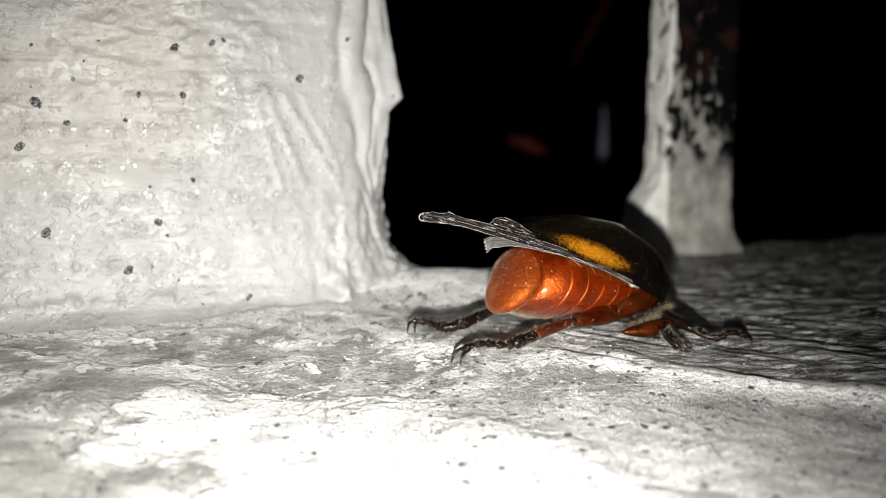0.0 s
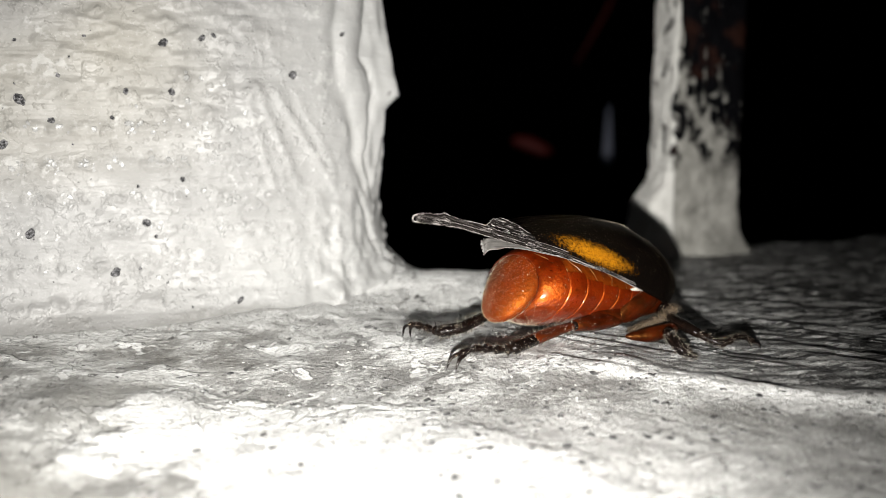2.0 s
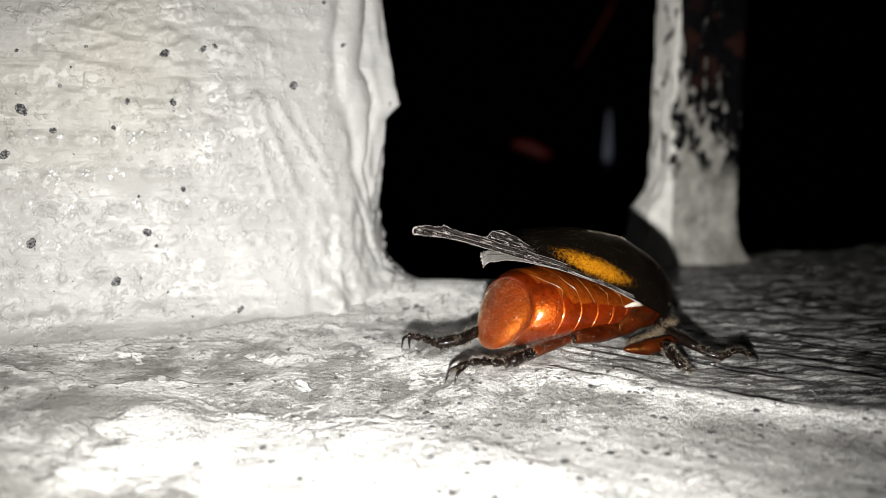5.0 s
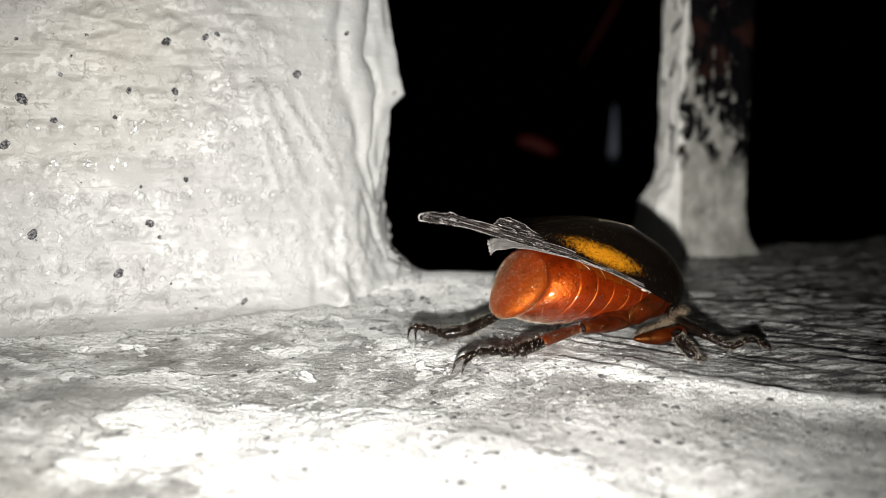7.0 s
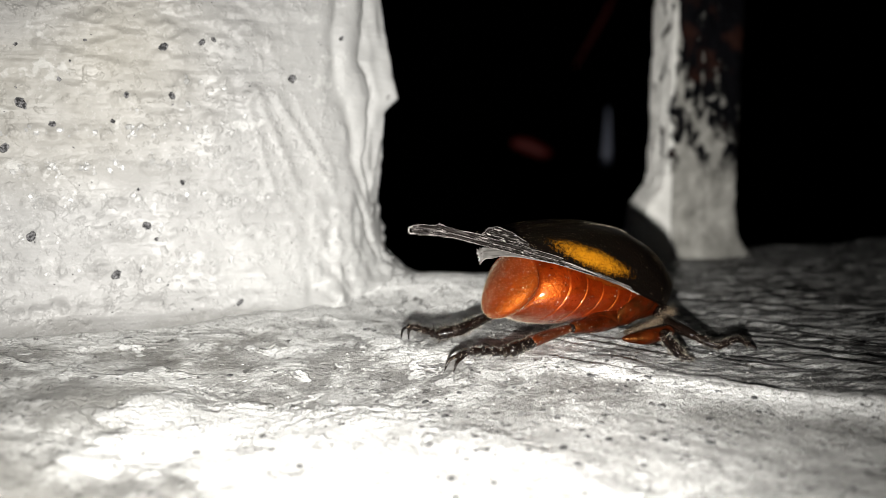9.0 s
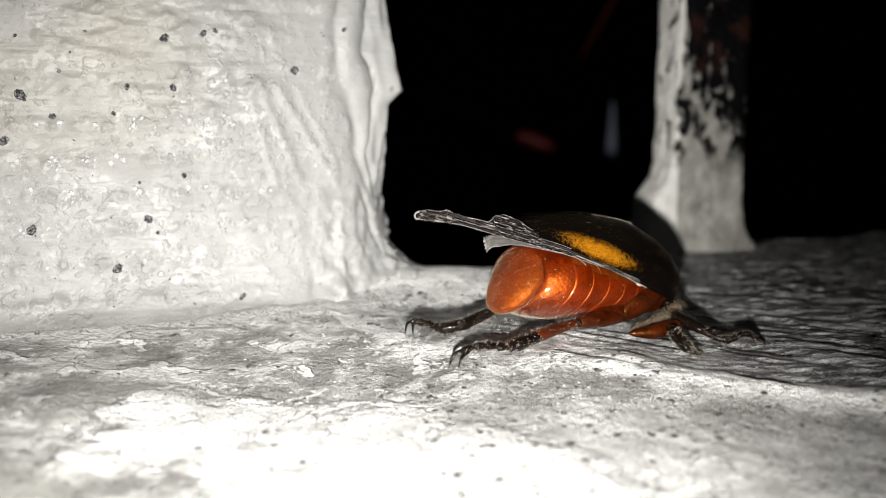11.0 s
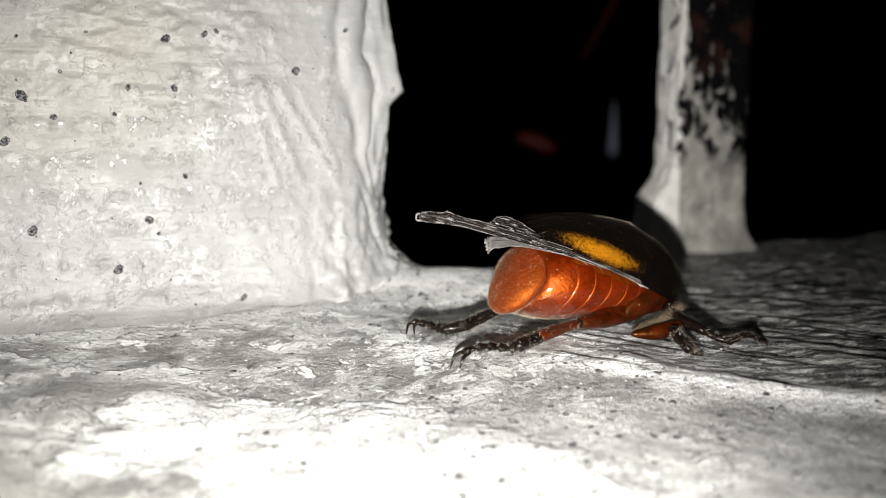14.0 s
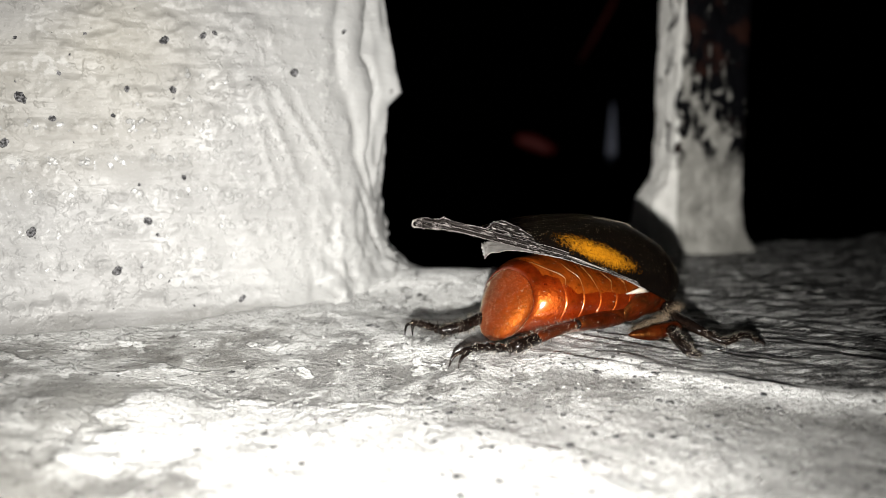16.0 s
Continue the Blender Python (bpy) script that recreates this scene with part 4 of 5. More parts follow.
def build_abdomen():
    core = part("abdomen", sheet("abdomen", abdomen_shell(7.0, -6.6, -0.4, -0.4, 24, 0.9, slant=SLANT), LEG, True), LEG, beetle, "amber-brown swollen segmented abdomen", HINGE)
    cuts = (6.5, 4.9, 3.2, 1.5, -0.3, -2.2, -4.2, -6.5)
    for i, (a, b) in enumerate(zip(cuts, cuts[1:])):
        arc = (0.24, 0.27, 0.30, 0.34, 0.40, 0.55, None)[i]
        lean = (1.7, 1.6, 1.5, 1.35, 1.2, 1.05, 0.95)[i]
        part("abdomen_segment", sheet("abdomen_segment", abdomen_shell(a - 0.02, b + 0.03, 0.012, -0.012, 8, lean, True, arc, SLANT), ABDOMEN, arc is None), ABDOMEN, core, "", HINGE)
    part("pygidium", sheet("pygidium", end_plate(np.linspace(0, 1, 30), np.linspace(0, 2 * np.pi, 56, endpoint=False)) * MM, PYGIDIUM, True), PYGIDIUM, core, "rounded amber end plate of the abdomen", HINGE)
    # fine hairs, densest round the end plate
    rnd = random.Random(4)
    for count, length, width, material, text in ((3200, 0.14, 0.0085, PALE_HAIR_FINE, "fine straw hairs on the abdomen"), (1100, 0.22, 0.012, PALE_HAIR, "pale hairs round the end of the abdomen")):
        roots, ways = [], []
        for _ in range(count):
            a = rnd.uniform(0, 2 * math.pi)
            if material is PALE_HAIR or rnd.random() < 0.5:
                k = rnd.uniform(0.0, 1.0)
                if material is PALE_HAIR:
                    k, a = abs(rnd.gauss(0, 0.2)), rnd.gauss(-0.7, 0.75)
                p = end_plate(np.array([min(k, 0.98)]), np.array([a]))[0, 0]
                roots.append(tuple(p))
                ways.append((-0.8, math.cos(a) * (1 - k), math.sin(a) * (1 - k)))
            else:
                x, a = rnd.uniform(-6.4, 4), math.pi * (1.6 - 0.5 * rnd.random() ** 1.6)
                zc, hh, hw = abdomen_section(x)
                roots.append((x + 1.7 * min(1.0, hh / 3.0) * math.sin(a) - SLANT * hw * math.cos(a) * min(1.0, max(0.0, (1.0 - x) / 6.0)), hw * math.cos(a), zc + hh * math.sin(a)))
                ways.append((-0.8, math.cos(a), math.sin(a)))
        tagged(part("bristle_fringe", hairs(roots, ways, length, width, 5), material, core, text, HINGE), kind="stuff")
    roots, ways = [], []
    for _ in range(900):
        x, a = rnd.uniform(-6.6, 2.5), math.pi * 1.5 + rnd.gauss(-0.25, 0.3)
        zc, hh, hw = abdomen_section(x)
        roots.append((x + 1.6 * min(1.0, hh / 3.0) * math.sin(a) - SLANT * hw * math.cos(a) * min(1.0, max(0.0, (1.0 - x) / 6.0)), hw * math.cos(a), zc + hh * math.sin(a)))
        ways.append((-0.9, 0.5 * math.cos(a), 0.6 * math.sin(a)))
    tagged(part("belly_fringe", hairs(roots, ways, 0.30, 0.010, 15), PALE_HAIR, core, "pale fringe along the belly", HINGE), kind="stuff")
    return core


def build_back():
    # the upper rings of the back, which slide out from under the end rings when the abdomen sinks
    xs = np.linspace(8.0, -5.6, 100)
    a = np.linspace(-0.15, np.pi + 0.15, 48)
    rows = []
    for x in xs:
        zc, hh, hw = abdomen_section(x)
        k = ((x + 7.0) / 1.75) % 1.0
        ring = 0.10 * (1 - k) - (0.10 if k < 0.06 else 0.0) if x > -6 else 0.0
        yy = (hw * np.interp(x, (-5, -3), (0.95, 0.985)) - np.interp(x, (-5, -3), (0.15, 0.04))) * np.cos(a)
        rows.append(np.stack([x + 0.8 * np.sin(a) * min(1.0, hh / 3.0) - SLANT * yy * min(1.0, max(0.0, (1.0 - x) / 6.0)), yy, zc + (hh - (0.28 - 0.16 * min(1.0, max(0.0, (x + 4.5) / 2.0))) * min(1.0, hh / 2.0) + 0.6 * ring) * np.sin(a)], -1))
    back = part("soft_back", sheet("soft_back", np.array(rows) * MM, MEMBRANE), MEMBRANE, beetle, "ringed orange-brown skin of the back", HINGE)
    for x, lean, end, hook in ((-4.2, 2.0, 1.25, 0.5), (-2.5, 1.3, 1.05, 0.3), (-0.7, 0.8, 1.15, 0.15), (1.2, 0.5, 0.95, 0.3), (2.9, 0.3, 0.9, 0.1)):
        pts = []
        for q in np.concatenate([[0.1, 0.25, 0.4], np.linspace(0.56, end, 6)]):
            xx = x - lean * (q - 0.5) + hook * math.exp(-((q - 0.62) / 0.12) ** 2) + 0.10 * math.sin(9 * q + x)
            zc, hh, hw = abdomen_section(xx)
            y = -(hw * np.interp(xx, (-5, -3), (0.95, 0.985)) - np.interp(xx, (-5, -3), (0.15, 0.04))) * math.cos(q)
            pts.append((xx + 0.8 * math.sin(q) - SLANT * y * min(1.0, max(0.0, (1.0 - xx) / 6.0)), y, zc + (hh - 0.10) * math.sin(q)))
        part("skin_fold", tube(pts, [0.005, 0.012, 0.02, 0.03, 0.085, 0.03, 0.06, 0.03, 0.015], 6), FOLD, back, "pale fold of skin", HINGE)
    b = bmesh.new()
    v = [b.verts.new(Vector(p) * MM) for p in ((2.3, -5.35, 4.15), (4.3, -5.75, 4.8), (5.9, -5.95, 4.2), (4.2, -5.85, 4.2), (4.2, -5.0, 4.4))]
    for f in ((0, 1, 3), (1, 2, 3), (0, 4, 1), (1, 4, 2), (2, 4, 3), (3, 4, 0)):
        b.faces.new([v[i] for i in f])
    return back, part("side_membrane", b, PALE, beetle, "white triangular membrane at the side")


# midline of the wing cases and their outer margin, from the front to the tips
MID_X = (13.2, 12.4, 10.0, 5.6, 1.0, -3.4, -7.6, -9.0)
MID_Z = (3.6, 5.6, 8.3, 10.6, 11.5, 11.5, 11.0, 10.6)
RIM_X = (9.0, 8.6, 7.4, 4.0, 0.3, -3.6, -7.0, -8.4)
RIM_Z = (1.8, 2.5, 3.2, 4.8, 6.6, 8.3, 9.7, 10.2)
RIM_W = (4.2, 5.3, 5.9, 6.2, 6.2, 5.9, 4.6, 2.6)


def case_surface(k0, k1, side, thick=0.0, n=40, m=26):
    k = np.linspace(k0, k1, n)
    t = np.linspace(0, 1, len(MID_X))
    mx, mz, rx, rz, w = (np.interp(k, t, q) for q in (MID_X, MID_Z, RIM_X, RIM_Z, RIM_W))
    for q in (mx, mz, rx, rz, w):
        for _ in range(3):
            q[1:-1] = (q[:-2] + 2 * q[1:-1] + q[2:]) / 4
    a = np.linspace(0.0, np.pi / 2, m)
    s, c = np.sin(a), np.cos(a)
    X = mx[:, None] + (rx - mx)[:, None] * (1 - c[None]) ** 0.9
    Y = (w[:, None] - thick) * s[None] ** 0.95
    Z = rz[:, None] + (mz - rz - thick)[:, None] * c[None] ** 0.9
    # a shallow groove beside the seam
    Z = Z - 0.12 * np.exp(-((a[None] - 0.16) / 0.07) ** 2)
    return np.stack([X, side * (Y + 0.05), Z], -1) * MM


def shell(name, k0, k1, side):
    outer, inner = case_surface(k0, k1, side), case_surface(k0, k1, side, 0.35)
    grid = np.concatenate([outer, inner[:, ::-1]], 1)
    return sheet(name, grid, ELYTRON, True)


def build_cases():
    out = []
    for side, text in ((-1, "black right wing case with an amber patch"), (1, "black left wing case")):
        case = part("wing_case", shell("wing_case", 0.13, 1.0, side), ELYTRON, beetle, text, CASE_HINGE)
        out.append(case)
        rnd = random.Random(31 + side)
        surf = case_surface(0.14, 0.99, side) / MM
        roots, ways = [], []
        for _ in range(1300):
            i, j = rnd.randrange(1, surf.shape[0] - 1), rnd.randrange(1, surf.shape[1] - 1)
            k, q = rnd.random(), rnd.random()
            p = surf[i, j] * (1 - k) + surf[i + 1, j] * k + (surf[i, j + 1] - surf[i, j]) * q
            up = np.cross(surf[i + 1, j] - surf[i - 1, j], surf[i, j + 1] - surf[i, j - 1]) * -side
            up /= np.linalg.norm(up)
            roots.append(p)
            ways.append(tuple(up * 0.6 + np.array([-0.8, 0, 0.3])))
        tagged(part("bristle_fringe", hairs(roots, ways, 0.10, 0.007, 33), DUST_HAIR, case, "short dusty hairs on the wing case", CASE_HINGE), kind="stuff")
    seam = case_surface(0.14, 0.60, -1)[:, 4] / MM
    pts = [tuple(p + np.array([0, -0.1, 0.02])) for p in seam[::4]]
    part("seam_edge", tube(pts, [0.006 + 0.02 * min(1.0, (len(pts) - 1 - i) / 4) for i in range(len(pts))], 6), PALE_HAIR, out[0], "thin pale raised seam", CASE_HINGE)
    rim = case_surface(0.42, 0.97, -1)[:, -1] / MM
    pts = [tuple(p + np.array([0, -0.05, -0.03])) for p in rim[::3]]
    rnd = random.Random(6)
    part("rim_edge", tube(pts, [0.02 + 0.05 * rnd.random() for _ in pts], 6), PALE_VEIN, out[0], "thin pale margin of the wing case", CASE_HINGE)
    return out


def build_front():
    a, b = case_surface(0.0, 0.12, -1, 0.25, 14), case_surface(0.0, 0.12, 1, 0.25, 14)
    grid = np.concatenate([a[:, ::-1], b[:, 1:]], 1)
    part("pronotum", sheet("pronotum", grid, LEG), LEG, beetle, "black neck shield")

    def blob(name, at, size, turn, mat, label):
        bm = bmesh.new()
        bmesh.ops.create_uvsphere(bm, u_segments=32, v_segments=20, radius=1.0,
                                  matrix=pose(at[0] * MM, at[1] * MM, at[2] * MM, *turn) @ Matrix.Diagonal((size[0] * MM, size[1] * MM, size[2] * MM, 1)))
        for v in bm.verts:
            v.co += v.normal * 0.06 * MM * noise.noise(v.co * 900)
        part(name, bm, mat, beetle, label)

    blob("head", (11.6, 0, 1.7), (2.0, 2.4, 1.3), (0, 20, 0), LEG, "small black head bent to the ledge")
    blob("breast", (7.0, 0, 3.0), (4.6, 5.2, 2.3), (0, 8, 0), LEG_RED, "red-brown breast plates")
    blob("hip_plate", (1.4, -4.9, 2.3), (3.2, 0.9, 0.95), (14, -4, 6), LEG_RED, "red-brown hip plate")
    blob("hip_plate", (5.0, -5.0, 3.0), (3.3, 0.95, 1.35), (16, -16, 6), LEG_RED, "red-brown hip plate")
    blob("side_plate", (8.6, -5.4, 2.0), (1.3, 0.9, 0.9), (0, 25, 10), LEG, "dark hairy side plate")
    # a band of straw-coloured fur from the breast to the shoulder
    rnd = random.Random(12)
    roots, ways = [], []
    for _ in range(2300):
        k = rnd.random()
        p = Vector((2.2, -6.8, 1.0)).lerp(Vector((8.2, -6.9, 2.75)), k) + Vector((0, 0, -0.2 * math.sin(k * 3.1)))
        roots.append(p + Vector((rnd.gauss(0, 0.3), rnd.gauss(0, 0.2), rnd.gauss(0, 0.27))))
        ways.append((-0.7, -0.6, -0.1))
    tagged(part("fur", hairs(roots, ways, 0.62, 0.0085, 9), HAIR, beetle, "straw-coloured fur on the breast"), kind="stuff")


def leg(name, pieces, label, spines=0, seed=1):
    """pieces: (part name, points, radii, material, label)"""
    top = None
    rnd = random.Random(seed)
    for piece, pts, radii, mat in pieces:
        ob = part(name if top is None else piece, tube(pts, radii, 12, 0.85), mat, beetle if top is None else top, label if top is None else "")
        top = top or ob
        if spines and piece in ("tibia", "foot"):
            roots, ways = [], []
            for _ in range(spines):
                i = rnd.randrange(len(pts) - 1)
                q = rnd.random()
                d = (Vector(pts[i + 1]) - Vector(pts[i])).normalized()
                side = d.orthogonal().normalized()
                side.rotate(Matrix.Rotation(rnd.uniform(0, 6.28), 3, d))
                roots.append(Vector(pts[i]).lerp(Vector(pts[i + 1]), q) + side * (radii[i] * (1 - q) + radii[i + 1] * q) * 0.85)
                ways.append(side * 0.9 + d * 0.6)
            tagged(part("spine_fringe", hairs(roots, ways, 0.5, 0.026, seed), DARK_HAIR, top, "stiff dark spines"), kind="stuff")
            tagged(part("bristle_fringe", hairs(roots, [w + Vector((0.3, 0.2, 0.1)) for w in ways], 0.5, 0.011, seed + 50), PALE_HAIR, top, "fine pale bristles"), kind="stuff")
    return top


def foot_joints(pts, radii):
    """A foot of swollen joints: the points and radii of a beaded tube."""
    out, rad = [], []
    for (a, b), (r, q) in zip(zip(pts, pts[1:]), zip(radii, radii[1:])):
        a, b = Vector(a), Vector(b)
        out += [a, a.lerp(b, 0.4), a.lerp(b, 0.85)]
        rad += [r * 0.62, r * 0.95, r * 1.15]
    return out + [Vector(pts[-1])], rad + [radii[-1] * 0.7]


def build_legs():
    leg("hind_leg", [
        ("thigh", [(2.6, -4.6, 1.9), (-0.5, -5.5, 2.1), (-3.4, -5.7, 2.2)], [0.9, 0.95, 0.6], LEG_RED),
        ("knee", [(-3.0, -5.7, 2.2), (-3.7, -5.75, 2.2)], [0.55, 0.5], LEG),
        ("tibia", [(-3.6, -5.7, 2.2), (-6.2, -5.8, 1.9), (-8.2, -5.9, 1.6)], [0.42, 0.6, 0.62], LEG_RED),
        ("tibia", [(-8.0, -5.9, 1.6), (-9.2, -5.95, 1.4), (-10.4, -6.0, 1.2)], [0.6, 0.66, 0.7], LEG),
        ("foot", *foot_joints([(-10.2, -6.0, 1.2), (-11.2, -5.9, 1.1), (-12.2, -5.8, 1.3), (-13.2, -5.6, 1.5), (-14.2, -5.4, 1.5), (-15.2, -5.0, 1.1)], [0.5, 0.42, 0.4, 0.38, 0.36, 0.3]), LEG),
        ("claw", [(-15.0, -5.0, 1.2), (-15.9, -4.9, 0.9), (-16.4, -4.95, 0.03)], [0.24, 0.18, 0.04], LEG),
        ("claw", [(-14.8, -5.3, 1.1), (-15.5, -5.5, 0.8), (-15.9, -5.6, 0.0)], [0.22, 0.17, 0.04], LEG)], "red-brown hind leg with dark clawed foot", 120, 2)
    leg("hind_leg", [
        ("thigh", [(0.0, 4.0, 3.0), (-4.0, 3.6, 2.4), (-7.4, 2.0, 2.2)], [0.8, 0.9, 0.6], LEG_RED),
        ("tibia", [(-7.2, 2.0, 2.2), (-9.6, 1.2, 1.9), (-11.4, 0.8, 1.6)], [0.5, 0.62, 0.62], LEG),
        ("tibia", [(-11.2, 0.8, 1.6), (-12.4, 1.2, 1.4), (-13.2, 1.7, 1.25)], [0.62, 0.66, 0.66], LEG),
        ("foot", *foot_joints([(-13.0, 1.7, 1.2), (-13.4, 2.5, 1.2), (-13.8, 3.4, 1.35), (-14.2, 4.3, 1.4), (-14.5, 5.1, 1.3)], [0.45, 0.4, 0.38, 0.36, 0.3]), LEG),
        ("claw", [(-14.5, 5.1, 1.3), (-14.9, 5.5, 1.0), (-15.1, 5.5, 0.03)], [0.2, 0.17, 0.04], LEG),
        ("claw", [(-14.4, 5.0, 1.2), (-14.6, 4.9, 0.8), (-14.6, 4.8, 0.05)], [0.18, 0.14, 0.04], LEG)], "dark hind leg with clawed foot", 120, 3)
    leg("middle_leg", [
        ("thigh", [(1.3, -7.5, 0.95), (3.4, -8.1, 0.95), (6.0, -8.5, 1.25)], [0.25, 0.85, 0.75], LEG_RED),
        ("tibia", [(3.6, -10.4, 1.5), (3.2, -11.5, 1.1), (3.2, -12.5, 0.5)], [0.5, 0.6, 0.55], LEG),
        ("knee", [(5.2, -8.6, 1.1), (4.3, -9.6, 1.4), (3.6, -10.4, 1.5)], [0.5, 0.55, 0.5], LEG),
        ("foot", [(3.2, -12.5, 0.5), (3.3, -13.0, 0.28), (3.9, -13.3, 0.12)], [0.3, 0.22, 0.12], LEG)], "red-brown folded middle leg", 130, 4)
    leg("front_leg", [
        ("thigh", [(8.0, -5.2, 2.0), (6.4, -9.2, 1.8), (6.6, -11.0, 1.35)], [0.6, 0.6, 0.5], LEG),
        ("tibia", [(6.6, -11.0, 1.35), (7.2, -12.4, 0.85), (7.8, -13.0, 0.7)], [0.45, 0.42, 0.4], LEG),
        ("foot", *foot_joints([(7.8, -13.0, 0.7), (8.6, -13.1, 1.0), (9.4, -13.1, 1.15), (10.3, -13.2, 1.0), (11.0, -13.5, 0.5)], [0.36, 0.34, 0.34, 0.32, 0.24]), LEG),
        ("claw", [(11.0, -13.5, 0.5), (11.3, -13.9, 0.3), (11.3, -14.1, 0.03)], [0.16, 0.12, 0.04], LEG)], "dark front leg stretched on the ledge", 110, 5)


def strip(points_a, points_b, n=40, m=9, fold=0.12, seed=0):
    """A folded membrane between two edges, with thickness."""
    t = np.linspace(0, 1, n)
    def edge(pts):
        q = np.linspace(0, 1, len(pts))
        return np.stack([np.interp(t, q, [p[i] for p in pts]) for i in range(3)], -1)
    a, b = edge(points_a), edge(points_b)
    k = np.linspace(0, 1, m)
    g = a[:, None] * (1 - k)[None, :, None] + b[:, None] * k[None, :, None]
    wave = fold * np.sin(k * 2 * np.pi * 3.6)[None] * (0.6 + 0.5 * value_noise(t * 7, t * 0 + 3.3, seed)[:, None])
    g[..., 1] -= wave
    g[..., 2] += 0.5 * wave
    tt, kk = np.meshgrid(t, k, indexing="ij")
    crumple = fractal(tt * n * 0.35, kk * 4, seed + 60, 3, 0.6)
    g[..., 1] -= 0.06 * crumple
    g[..., 2] += 0.03 * crumple
    ragged = np.random.RandomState(seed)
    g[:, 0] += 0.05 * ragged.randn(n, 3) * (t < 0.6)[:, None]
    g[:, -1] += 0.03 * ragged.randn(n, 3) * (t < 0.6)[:, None]
    back = g.copy()
    back[..., 1] += 0.10
    return np.concatenate([g, back[:, ::-1]], 1) * MM


def build_wings():
    out = []

    def wing(name, a, b, n, m, fold, seed, label, veins, skin=WING):
        w = strip(a, b, n, m, fold, seed)
        ob = part(name, sheet(name, w, skin, True), skin, beetle, label, CASE_HINGE)
        for k, r in veins:
            line = w[:, round(k * (m - 1))] / MM
            pts = [tuple(p + np.array([0, -0.06, 0.02])) for p in line[::3]]
            part("vein", tube(pts, [r * (0.25 + 0.8 * random.Random(seed * 31 + i).random()) for i in range(len(pts))], 6), PALE_VEIN if k in (0.0, 0.55, 1.0) else VEIN, ob, "", CASE_HINGE)
        out.append(ob)

    wing("hind_wing", [(-18.6, -3.8, 13.1), (-18.0, -3.8, 13.25), (-16.6, -4.0, 13.0), (-15.9, -4.0, 13.15), (-15.2, -4.1, 12.75), (-10.5, -4.6, 11.2), (-5, -5.4, 9.4), (0.0, -6.2, 7.0), (3.0, -6.35, 5.6)],
         [(-18.4, -3.9, 12.55), (-17.9, -3.9, 12.45), (-16.6, -4.1, 12.25), (-15.9, -4.2, 12.1), (-15.2, -4.2, 11.95), (-10.5, -4.9, 10.45), (-5, -5.9, 8.65), (0.0, -6.3, 6.75), (3.2, -6.4, 5.4)],
         70, 21, 0.13, 3, "torn smoky folded hind wing", ((0.0, 0.022), (0.2, 0.02), (0.35, 0.03), (0.55, 0.025), (0.75, 0.02), (1.0, 0.026)))
    wing("hind_wing", [(-12.3, -3.9, 10.5), (-11.7, -3.9, 10.7), (-9, -4.2, 10.25), (-4, -5.0, 8.9)], [(-12.1, -4.0, 9.3), (-11.5, -4.0, 9.75), (-9, -4.3, 9.7), (-4, -5.1, 8.4)],
         30, 9, 0.16, 5, "short pale crumpled tip of the other hind wing", ((0.35, 0.03), (1.0, 0.03)), PALE_WING)
    wing("wing_flap", [(-11.6, -3.4, 11.75), (-10.8, -3.5, 12.25), (-9.8, -3.6, 12.1), (-8.4, -3.8, 11.5), (-6.8, -4, 10.4)], [(-11.4, -3.6, 11.35), (-10, -3.9, 11.1), (-9.4, -4.0, 10.9), (-8.2, -4.2, 10.6), (-6.6, -4.4, 10.0)],
         30, 9, 0.12, 7, "small torn flap of wing membrane", ((0.0, 0.024), (0.5, 0.03), (1.0, 0.02)))
    # a small curl of vein at the torn tip
    loop = [(-18.55 - 0.26 * math.sin(q) - 0.05, -3.9, 12.85 + 0.28 * math.cos(q)) for q in np.linspace(-0.4, 3.6, 12)]
    part("vein", tube(loop, [0.05 + 0.02 * math.sin(3 * i) for i in range(12)], 6), PALE_VEIN, out[0], "curled pale tip", CASE_HINGE)
    return out


ABD = build_abdomen()
BACK, SIDE = build_back()
CASES = build_cases()
build_front()
build_legs()
WINGS = build_wings()


# ---- what moves ----
def turned(pivot, degrees, lift=0.0):
    return Matrix.Translation(pivot + Vector((0, 0, lift * MM))) @ Matrix.Rotation(radians(degrees), 4, "Y")


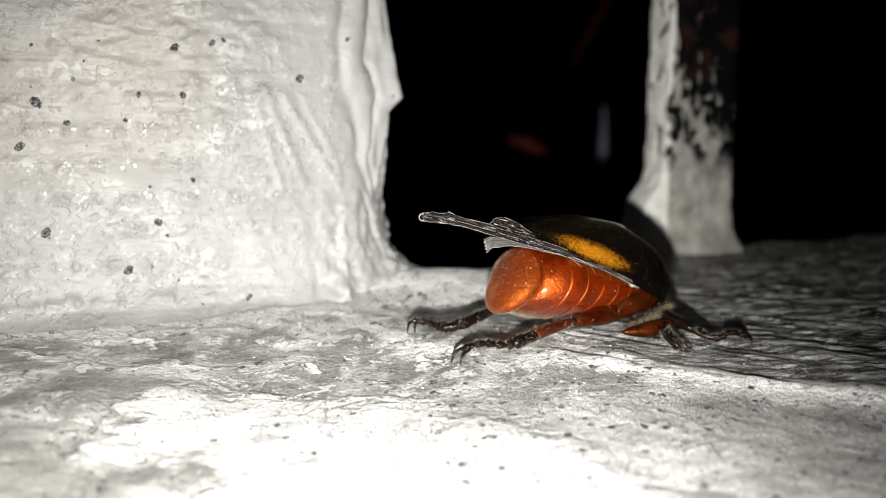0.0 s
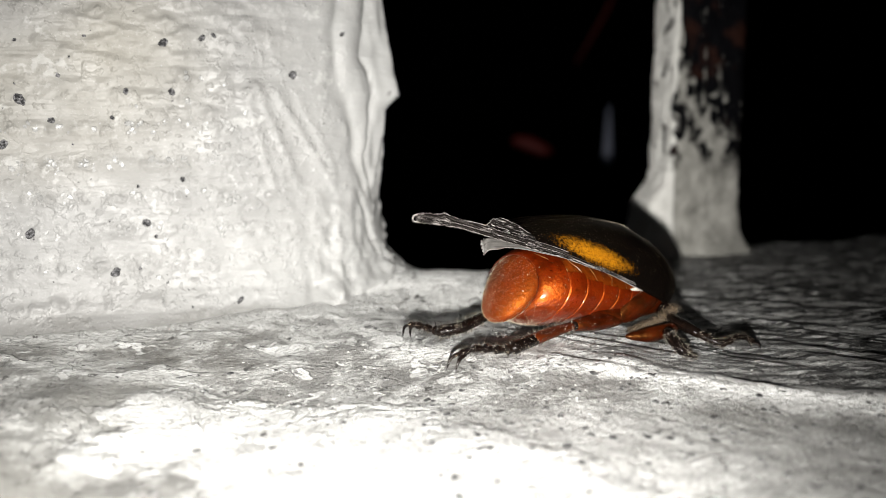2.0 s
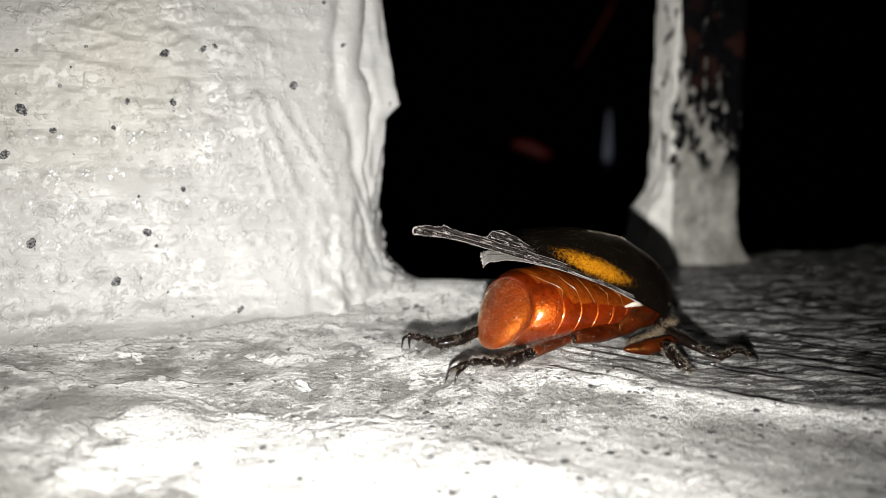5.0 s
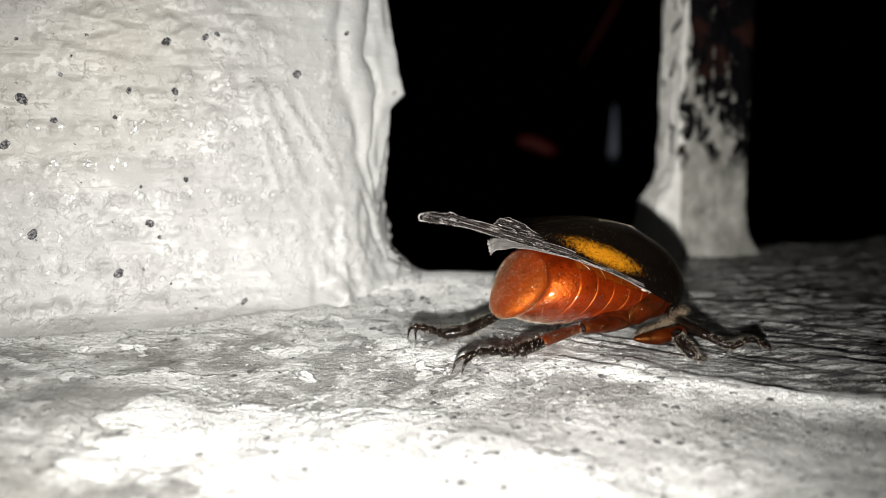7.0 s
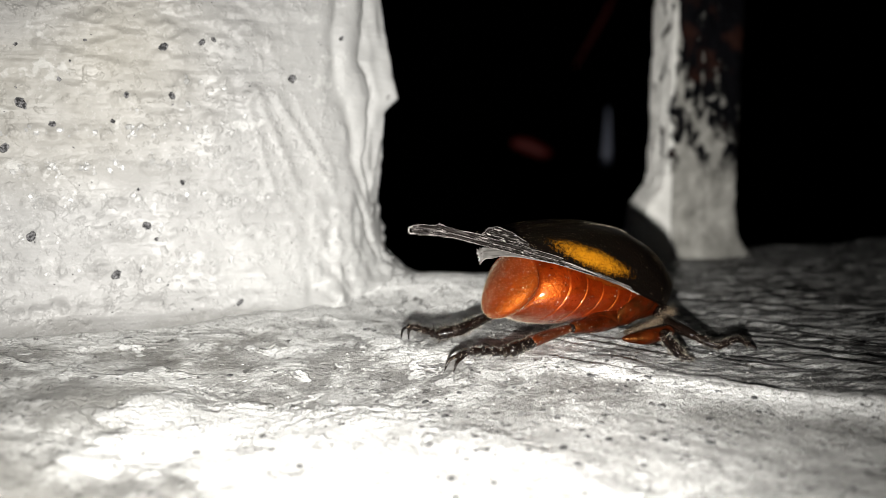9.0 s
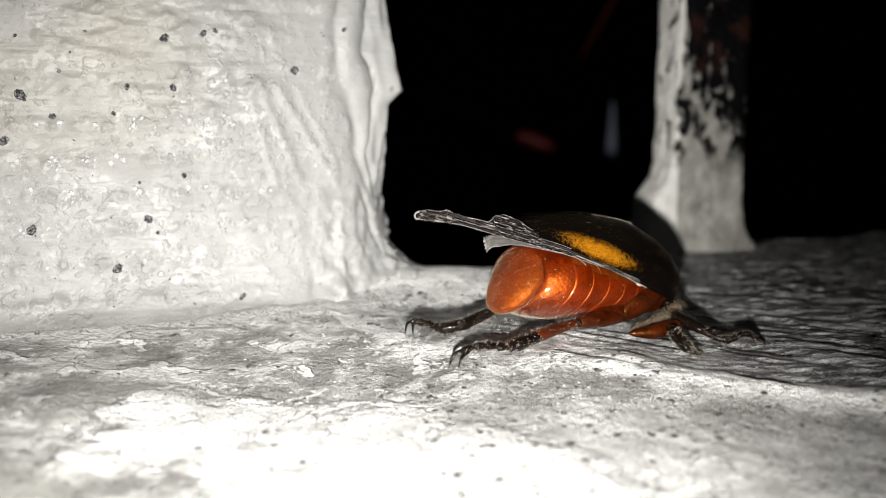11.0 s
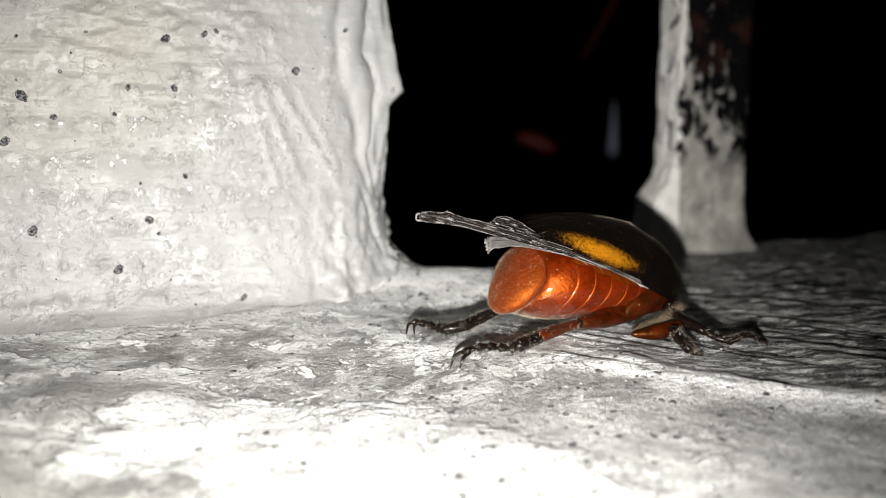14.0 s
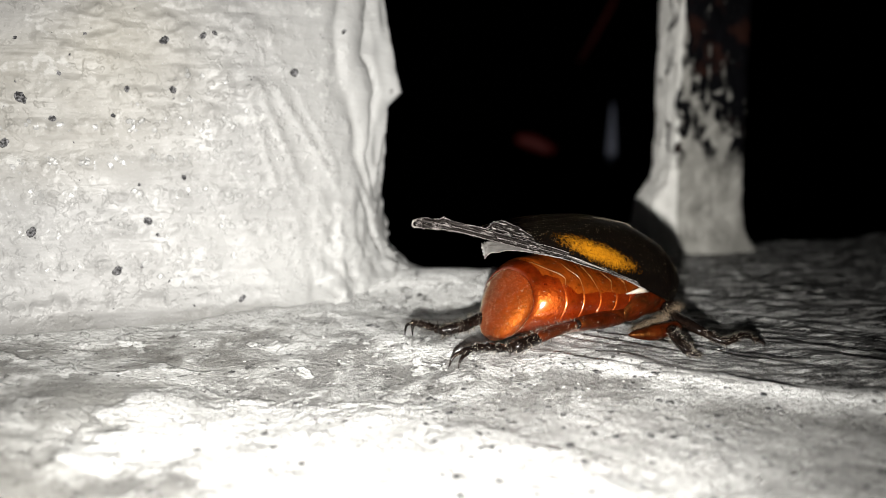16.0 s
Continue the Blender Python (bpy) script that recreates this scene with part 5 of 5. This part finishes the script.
def motions():
    # the abdomen swells and sinks about every three seconds
    breath = [(0, 0.05), (0.9, 0.02), (1.05, 0.15), (1.2, 0.85), (1.4, 1.0), (1.6, 0.95), (1.8, 0.6), (2.0, 0.25), (2.25, 0.05), (2.6, 0.0),
              (4.3, 0.0), (4.5, 0.8), (4.75, 1.0), (5.0, 0.8), (5.3, 0.2), (5.7, 0.0), (7.05, 0.02), (7.2, 0.45), (7.35, 0.9), (7.6, 1.0), (7.8, 0.9),
              (8.0, 0.5), (8.2, 0.2), (8.5, 0.03), (9.2, 0.0), (9.8, 0.02), (10.0, 0.8), (10.3, 1.0), (10.5, 0.8), (10.8, 0.2), (11.2, 0.02),
              (12.05, 0.0), (12.2, 0.15), (12.4, 0.75), (12.6, 1.0), (12.8, 0.95), (13.0, 0.66), (13.2, 0.25), (13.5, 0.02), (15.2, 0.0), (15.35, 0.15), (15.5, 0.7), (15.7, 0.9), (15.9, 1.0), (16, 1.0)]
    walk(ABD, [(t, Matrix.Translation((0.4 * MM - 0.9 * MM * a, 0, 0)) @ turned(HINGE, -8.6 * a)) for t, a in breath])
    walk(BACK, [(t, Matrix.Translation((0.2 * MM - 0.5 * MM * a, 0, 0)) @ turned(HINGE, -6.2 * a)) for t, a in breath])
    # the side membrane is drawn in while the abdomen is up
    walk(SIDE, [(t, Matrix.Translation(Vector((0.9, 0.5, 0.35)) * MM * (1 - a))) for t, a in breath])
    # wing cases and wings nod a little
    nod = [(0, 0.2), (0.5, -0.3), (1, 0.1), (1.5, -0.1), (2, 0.3), (2.5, -0.4), (3, -0.1), (3.5, 0.1), (4, 0.4), (6.5, -0.3), (7, 0.1), (7.5, 0.4), (8, 1.0), (8.5, 0.45), (9, 1.2),
           (11.5, 0.3), (12, 0.5), (12.5, 1.0), (13, 1.1), (13.5, 0.5), (14, 0.5), (14.5, 0.7), (15, 0.9), (15.5, 1.5), (16, 1.1)]
    for ob in CASES:
        walk(ob, [(t, turned(CASE_HINGE, -0.7 * a)) for t, a in nod])
    for ob in WINGS:
        walk(ob, [(t, turned(CASE_HINGE, -1.5 * a)) for t, a in nod])


motions()
